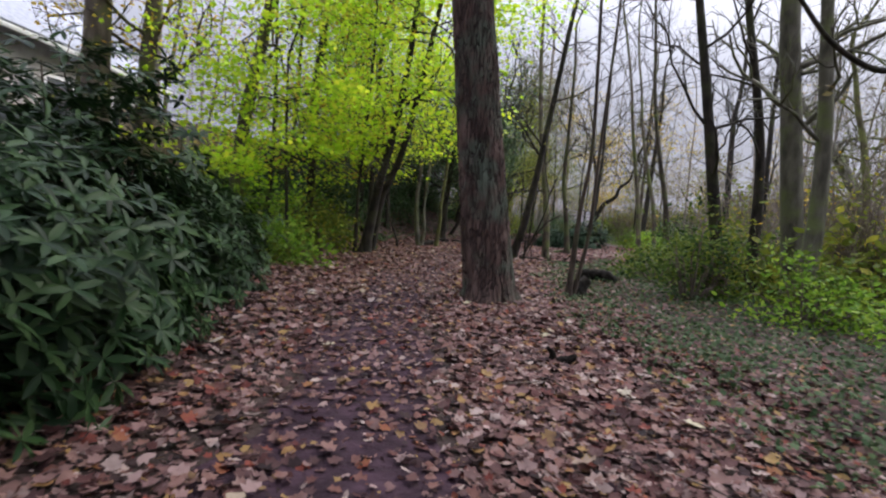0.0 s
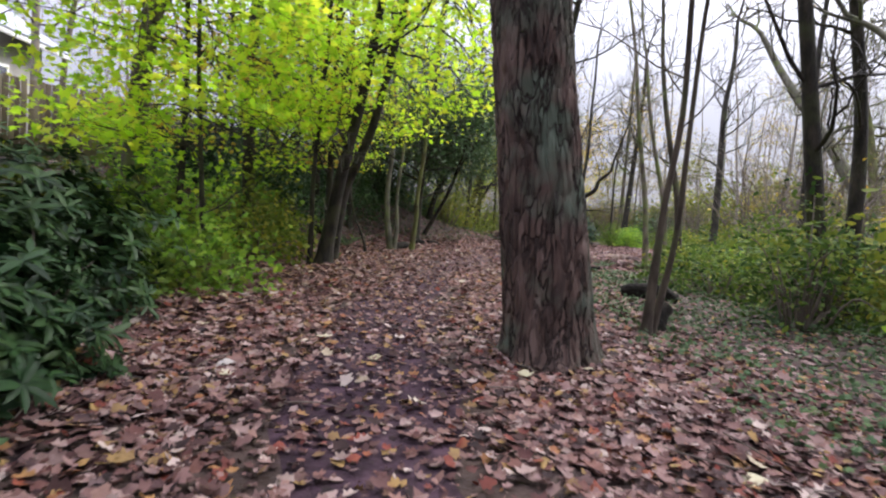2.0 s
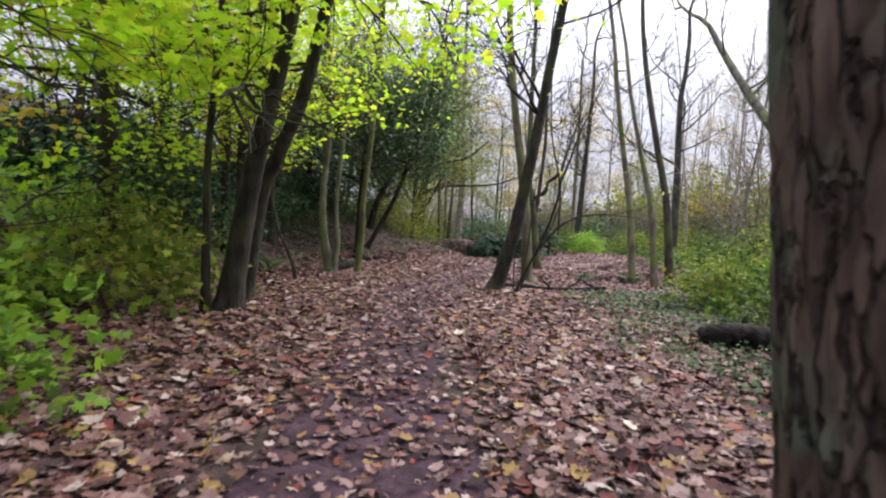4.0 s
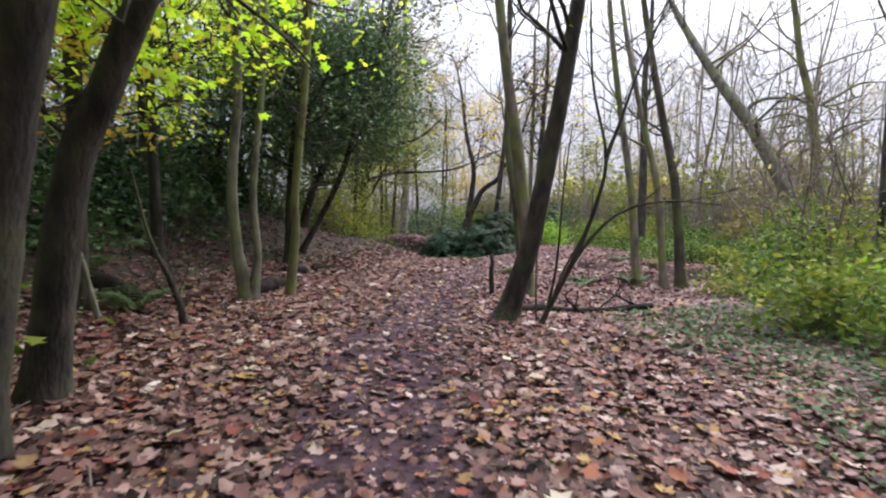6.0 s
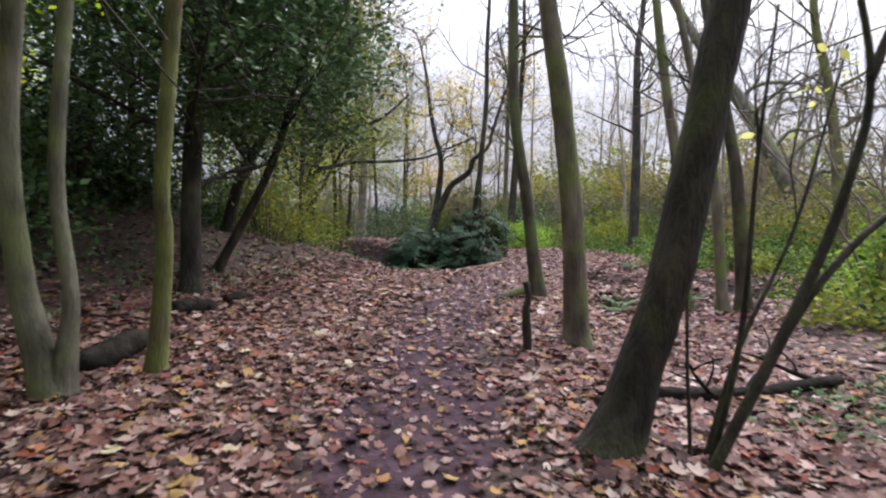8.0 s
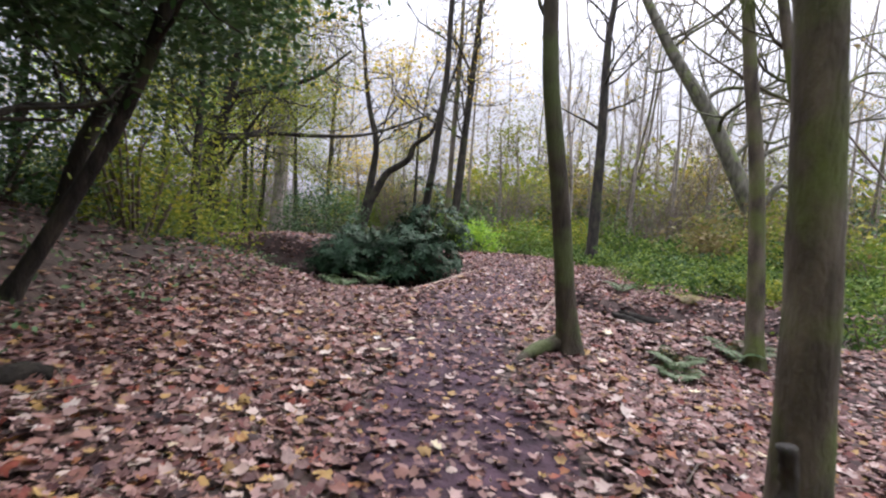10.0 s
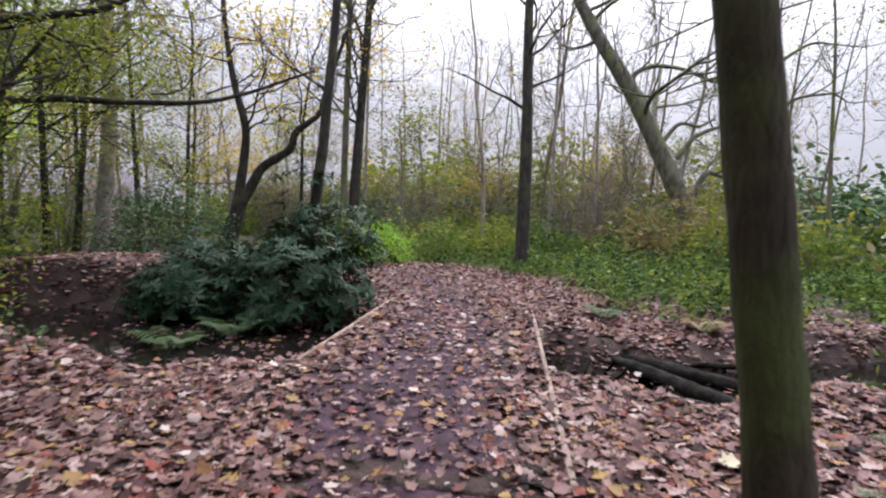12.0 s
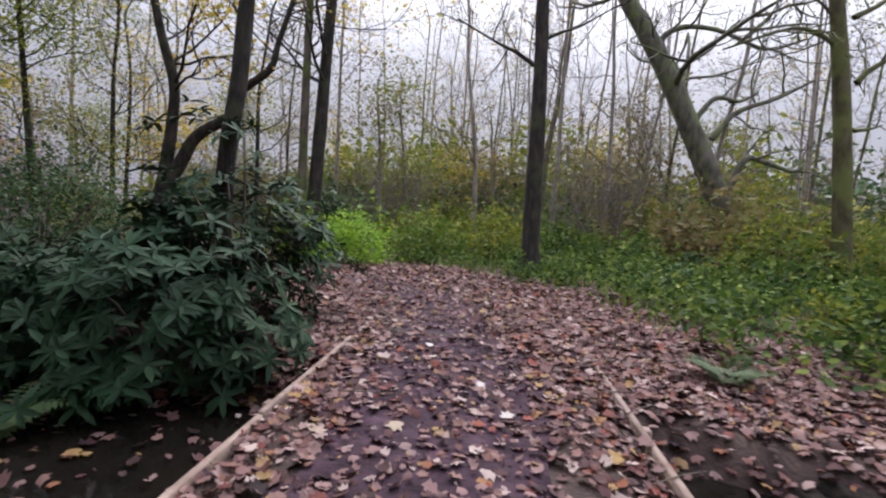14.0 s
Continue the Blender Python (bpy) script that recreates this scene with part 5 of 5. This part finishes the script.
log([(2.74, 18.73, -0.1), (2.70, 18.75, 0.38), (2.72, 18.75, 0.55), (2.69, 18.76, 0.69)], [0.042, 0.037, 0.03, 0.03], "short broken stake standing in leaves", M_BARK_DARK, "broken_stake", "stake")
log([(-1.59, 16.97, -0.1), (-1.63, 16.98, 0.2), (-1.75, 17.02, 0.5), (-1.95, 17.1, 0.9), (-2.15, 17.2, 1.6)], [0.05, 0.034, 0.028, 0.02, 0.01], "dead forked sapling leaning in weeds", M_BARK_DARK, "dead_sapling", "sapling", twigs=5)
log([(-2.35, 16.9, 0.0), (-2.5, 17.0, 0.5), (-2.75, 17.2, 1.1)], [0.03, 0.025, 0.015], "thin pale dead stick leaning on the bank", M_BARK_PALE, "dead_stick", "stick")
log([(-2.2, 18.0, 0.05), (-2.6, 18.2, 0.08), (-3.1, 18.3, 0.06)], [0.12, 0.14, 0.11], "rotting log among weeds on the bank")
log([(1.06, 5.22, 0.0), (1.12, 5.21, 0.07), (1.05, 5.2, 0.16)], [0.035, 0.035, 0.015], "small dark broken root sticking out of leaves", name="root_stub", category="root")
log([(1.08, 5.22, 0.02), (1.25, 5.19, 0.05), (1.33, 5.17, 0.12)], [0.03, 0.05, 0.025], "small dark root knob in fallen leaves", name="root_stub", category="root")
log([(2.55, 10.15, -0.05), (2.60, 10.2, 0.18), (2.72, 10.22, 0.34)], [0.15, 0.13, 0.11], "dark mossy stump beside a slim tree", M_BARK_DARK, "stump", "stump")
log([(4.90, 21.78, 0.20), (4.76, 21.82, 0.12), (4.45, 21.80, 0.07), (4.18, 21.70, 0.03), (3.92, 21.58, -0.04)], [0.10, 0.085, 0.07, 0.05, 0.02], "thick dark root lying across the leaves", M_BARK_TRUNK, "root", "root", rough=0.06)
# sunken wood beside the causeway
for pts, rad in [([(9.6, 25.4, 0.16), (9.3, 24.7, 0.10), (9.2, 23.9, 0.08), (9.2, 23.3, 0.07), (9.3, 22.6, 0.06)], [0.05, 0.075, 0.085, 0.08, 0.06]),
                 ([(9.15, 24.6, 0.06), (8.85, 23.9, 0.05), (8.6, 23.3, 0.05), (8.5, 22.7, 0.03)], [0.05, 0.10, 0.095, 0.06]),
                 ([(9.5, 24.2, 0.05), (9.9, 23.5, 0.1), (10.0, 22.9, 0.2)], [0.03, 0.035, 0.025])]:
    p = [(x, y, h + 0.0) for x, y, h in pts]
    log([(x, y, -0.36 - float(height(x, y)) + h) for x, y, h in p], rad, "black waterlogged log lying in the ditch")
log([(3.7, 29.2, 0.15), (4.0, 28.3, 0.12), (4.2, 27.6, 0.1)], [0.10, 0.12, 0.10], "dark log at the edge of the pool")

# the many-stemmed hazel beside the leaning tree
hz = thing("hazel_shrub", 2.3, 16.42, float(height(2.3, 16.42)), "many-stemmed bare hazel with a few pale yellow leaves", "shrub")
HB = np.array([2.3, 16.42, 0.0])
for pts, r0, r1 in [([(2.25, 16.36, -0.03), (2.61, 16.20, 0.88), (2.80, 16.12, 1.5), (2.87, 16.10, 2.03), (2.69, 16.18, 2.9), (2.6, 16.2, 4.2)], 0.032, 0.010),
                    ([(2.87, 16.10, 2.0), (3.0, 16.05, 2.4), (3.14, 16.0, 2.9), (3.5, 15.9, 3.9)], 0.026, 0.008),
                    ([(2.50, 16.26, 0.6), (2.75, 16.15, 1.05), (3.07, 16.02, 1.38), (3.51, 15.82, 1.52), (4.1, 15.6, 1.5)], 0.026, 0.006),
                    ([(2.34, 16.42, -0.03), (2.46, 16.38, 0.7), (2.52, 16.4, 1.6), (2.6, 16.4, 2.4)], 0.02, 0.006),
                    ([(2.40, 16.5, -0.03), (2.62, 16.5, 0.6), (2.95, 16.45, 1.3), (3.2, 16.4, 2.3)], 0.018, 0.006),
                    ([(2.30, 16.5, -0.03), (2.32, 16.6, 0.8), (2.45, 16.7, 1.5)], 0.012, 0.004)]:
    a = Acc()
    c = curve(pts, 6) - HB
    tube(a, c, np.linspace(r0, r1, len(c)), 8)
    part("stem", a, M_BARK_DARK, hz)
tips, a = [], Acc()
for p0, d0 in [((2.69, 16.18, 2.9), (-0.2, 0.1, 1)), ((3.3, 15.95, 3.4), (0.5, -0.1, 1)), ((3.07, 16.02, 1.38), (0.6, -0.2, 0.5)), ((2.52, 16.4, 1.6), (0, 0.2, 1)), ((3.51, 15.82, 1.5), (1, -0.3, 0.1)), ((2.95, 16.45, 1.3), (0.4, 0.2, 0.8))]:
    grow(a, tips, np.array(p0) - HB, d0, 0.9, 0.008, 1, 4, 0, 4)
tagged(part("twigwork", a, M_BARK_DARK, hz), kind="stuff")
tp = np.array([q[0] for q in tips])
n = 46
a = Acc()
M_PALE = mat("pale_yellow_leaf", [(0.55, 0.55, 0.12), (0.65, 0.62, 0.20), (0.50, 0.58, 0.12)], 2, 0.6, 0, pick="island", transl=0.5)
scatter(a, tp[rng.integers(0, len(tp), n)] + rng.normal(scale=0.05, size=(n, 3)), rand_dirs(n, 0.5, -0.6), rand_dirs(n), rng.uniform(0.05, 0.09, n), T_OVAL)
tagged(part("foliage", a, M_PALE, hz), kind="stuff")


# ---------------- ferns ----------------
def fern(x, y, size, label, leaf=M_FERN, z=None, fronds=9):
    z = float(height(x, y)) if z is None else z
    root = thing("fern", x, y, z, label, "fern", "ferns")
    for k in range(fronds):
        an = k * 2.4 + rng.normal(scale=0.25)
        L = size * rng.uniform(0.75, 1.15)
        s = np.linspace(0, 1, 15)
        out = np.array([np.cos(an), np.sin(an), 0])
        c = out * (L * s * 0.85)[:, None] + np.array([0, 0, 1]) * (L * (1.15 * s - 0.80 * s * s))[:, None]
        a = Acc()
        tube(a, c, np.linspace(0.005, 0.001, 15), 3)
        w = np.sin(np.pi * (0.12 + 0.88 * s[1:]) ** 0.8) * 0.30 * L
        side = np.array([-np.sin(an), np.cos(an), 0])
        for sg in (-1, 1):
            fw = sg * side + out * 0.5 + np.array([0, 0, -0.15])
            scatter(a, c[1:], np.tile(fw, (14, 1)), np.tile([0, 0, 1.0], (14, 1)), np.maximum(w, 0.02), T_LANCE)
        part("frond", a, leaf, root)
    return root


fern(6.35, 21.45, 0.45, "light green fern among fallen leaves")
fern(7.6, 21.35, 0.55, "light green fern beside a trunk")
fern(6.0, 21.2, 0.35, "small green fern in fallen leaves")
fern(5.75, 28.3, 0.6, "dark green fern hanging over the pool", z=-0.34)
fern(5.0, 28.2, 0.6, "dark green fern beside the pool", z=-0.42)
fern(10.6, 24.0, 0.5, "faded bracken beside the ditch", M_AUTUMN)
fern(10.2, 25.3, 0.45, "green fern on the leafy bank of the ditch")
fern(-2.2, 17.5, 0.6, "dark green fern on the bank")
fern(-3.0, 18.6, 0.6, "dark green fern on the bank")

# ---------------- fence and house behind the trees ----------------
fence = thing("board_fence", -9.4, 15.0, float(height(-9.4, 15.0)), "weathered close-boarded wooden fence on the bank", "fence")
FA, FB = np.array([-9.4, 15.0]), np.array([-3.6, 28.0])
fl = np.linalg.norm(FB - FA)
fd = (FB - FA) / fl
ang = math.degrees(math.atan2(fd[1], fd[0]))
bm = Acc()
box(bm, (-0.058, -0.01, 0), (0.058, 0.01, 1.75), None, 0.004)
board = bm.mesh("board", M_FENCE, False)
F0 = fence.location
for k in range(int(fl / 0.125)):
    x, y = FA + fd * k * 0.125
    part("board", board, None, fence, at=pose(x - F0[0], y - F0[1], float(height(x, y)) + rng.uniform(-0.02, 0.02) - F0[2], 0, rng.normal(scale=0.5), ang))
for k in range(int(fl / 2.0) + 1):
    x, y = FA + fd * k * 2.0
    a = Acc()
    box(a, (-0.05, -0.13, -0.1), (0.05, -0.03, 1.85), None, 0.006)
    part("post", a, M_FENCE, fence, at=pose(x - F0[0], y - F0[1], float(height(x, y)) - F0[2], 0, 0, ang))
for k in range(int(fl / 2.0)):
    x, y = FA + fd * (k * 2.0 + 1)
    for h in (0.4, 1.35):
        a = Acc()
        box(a, (-1.0, 0.012, h), (1.0, 0.05, h + 0.09), None, 0.004)
        part("rail", a, M_FENCE, fence, at=pose(x - F0[0], y - F0[1], float(height(x, y)) - F0[2], 0, 0, ang))

house = thing("house", -16, 16, 0, "pale rendered house with a grey slate roof behind the trees", "house")
a = Acc()
box(a, (-4.0, -5.0, -0.5), (4.0, 5.0, 5.2), None, 0.02)
part("wall", a, M_WALL, house, smooth=False)
a = Acc()
for sg in (-1, 1):
    m = pose(sg * 2.2, 0, 6.45, 0, sg * 32, 0)
    box(a, (-2.75, -5.4, -0.06), (2.75, 5.4, 0.06), m, 0.01)
part("roof", a, M_ROOF, house, smooth=False)
for sg in (-1, 1):
    a = Acc()
    box(a, (sg * 4.5 - 0.03, -5.42, 4.86), (sg * 4.5 + 0.03, 5.42, 5.04), None, 0.005)
    part("fascia", a, M_FASCIA, house, "white eaves board", smooth=False)
for y in (-3, 0, 3):
    w = Acc()
    box(w, (4.0, y - 0.6, 2.9), (4.06, y + 0.6, 4.2), None, 0.01)
    wo = part("window", w, M_FASCIA, house, "white window frame", smooth=False)
    w = Acc()
    box(w, (4.05, y - 0.5, 3.0), (4.075, y + 0.5, 4.1), None, 0.004)
    part("pane", w, M_GLASS, wo, smooth=False)

# low shoots at the foot of the rhododendrons
for x, y, rx, ry, h, n in [(-2.45, 4.65, 0.24, 0.24, 0.34, 420), (-2.9, 7.15, 0.42, 0.45, 0.85, 1500)]:
    bush(x, y, rx, ry, h, "low dark-green rhododendron shoot rising from leaves", M_RHODO, n, 0.125, T_LANCE, "rhododendron", "shrub", clump=0.10, shell=0.5, per=30, whorl=True, group="rhododendrons", stems=8, low=0.08)
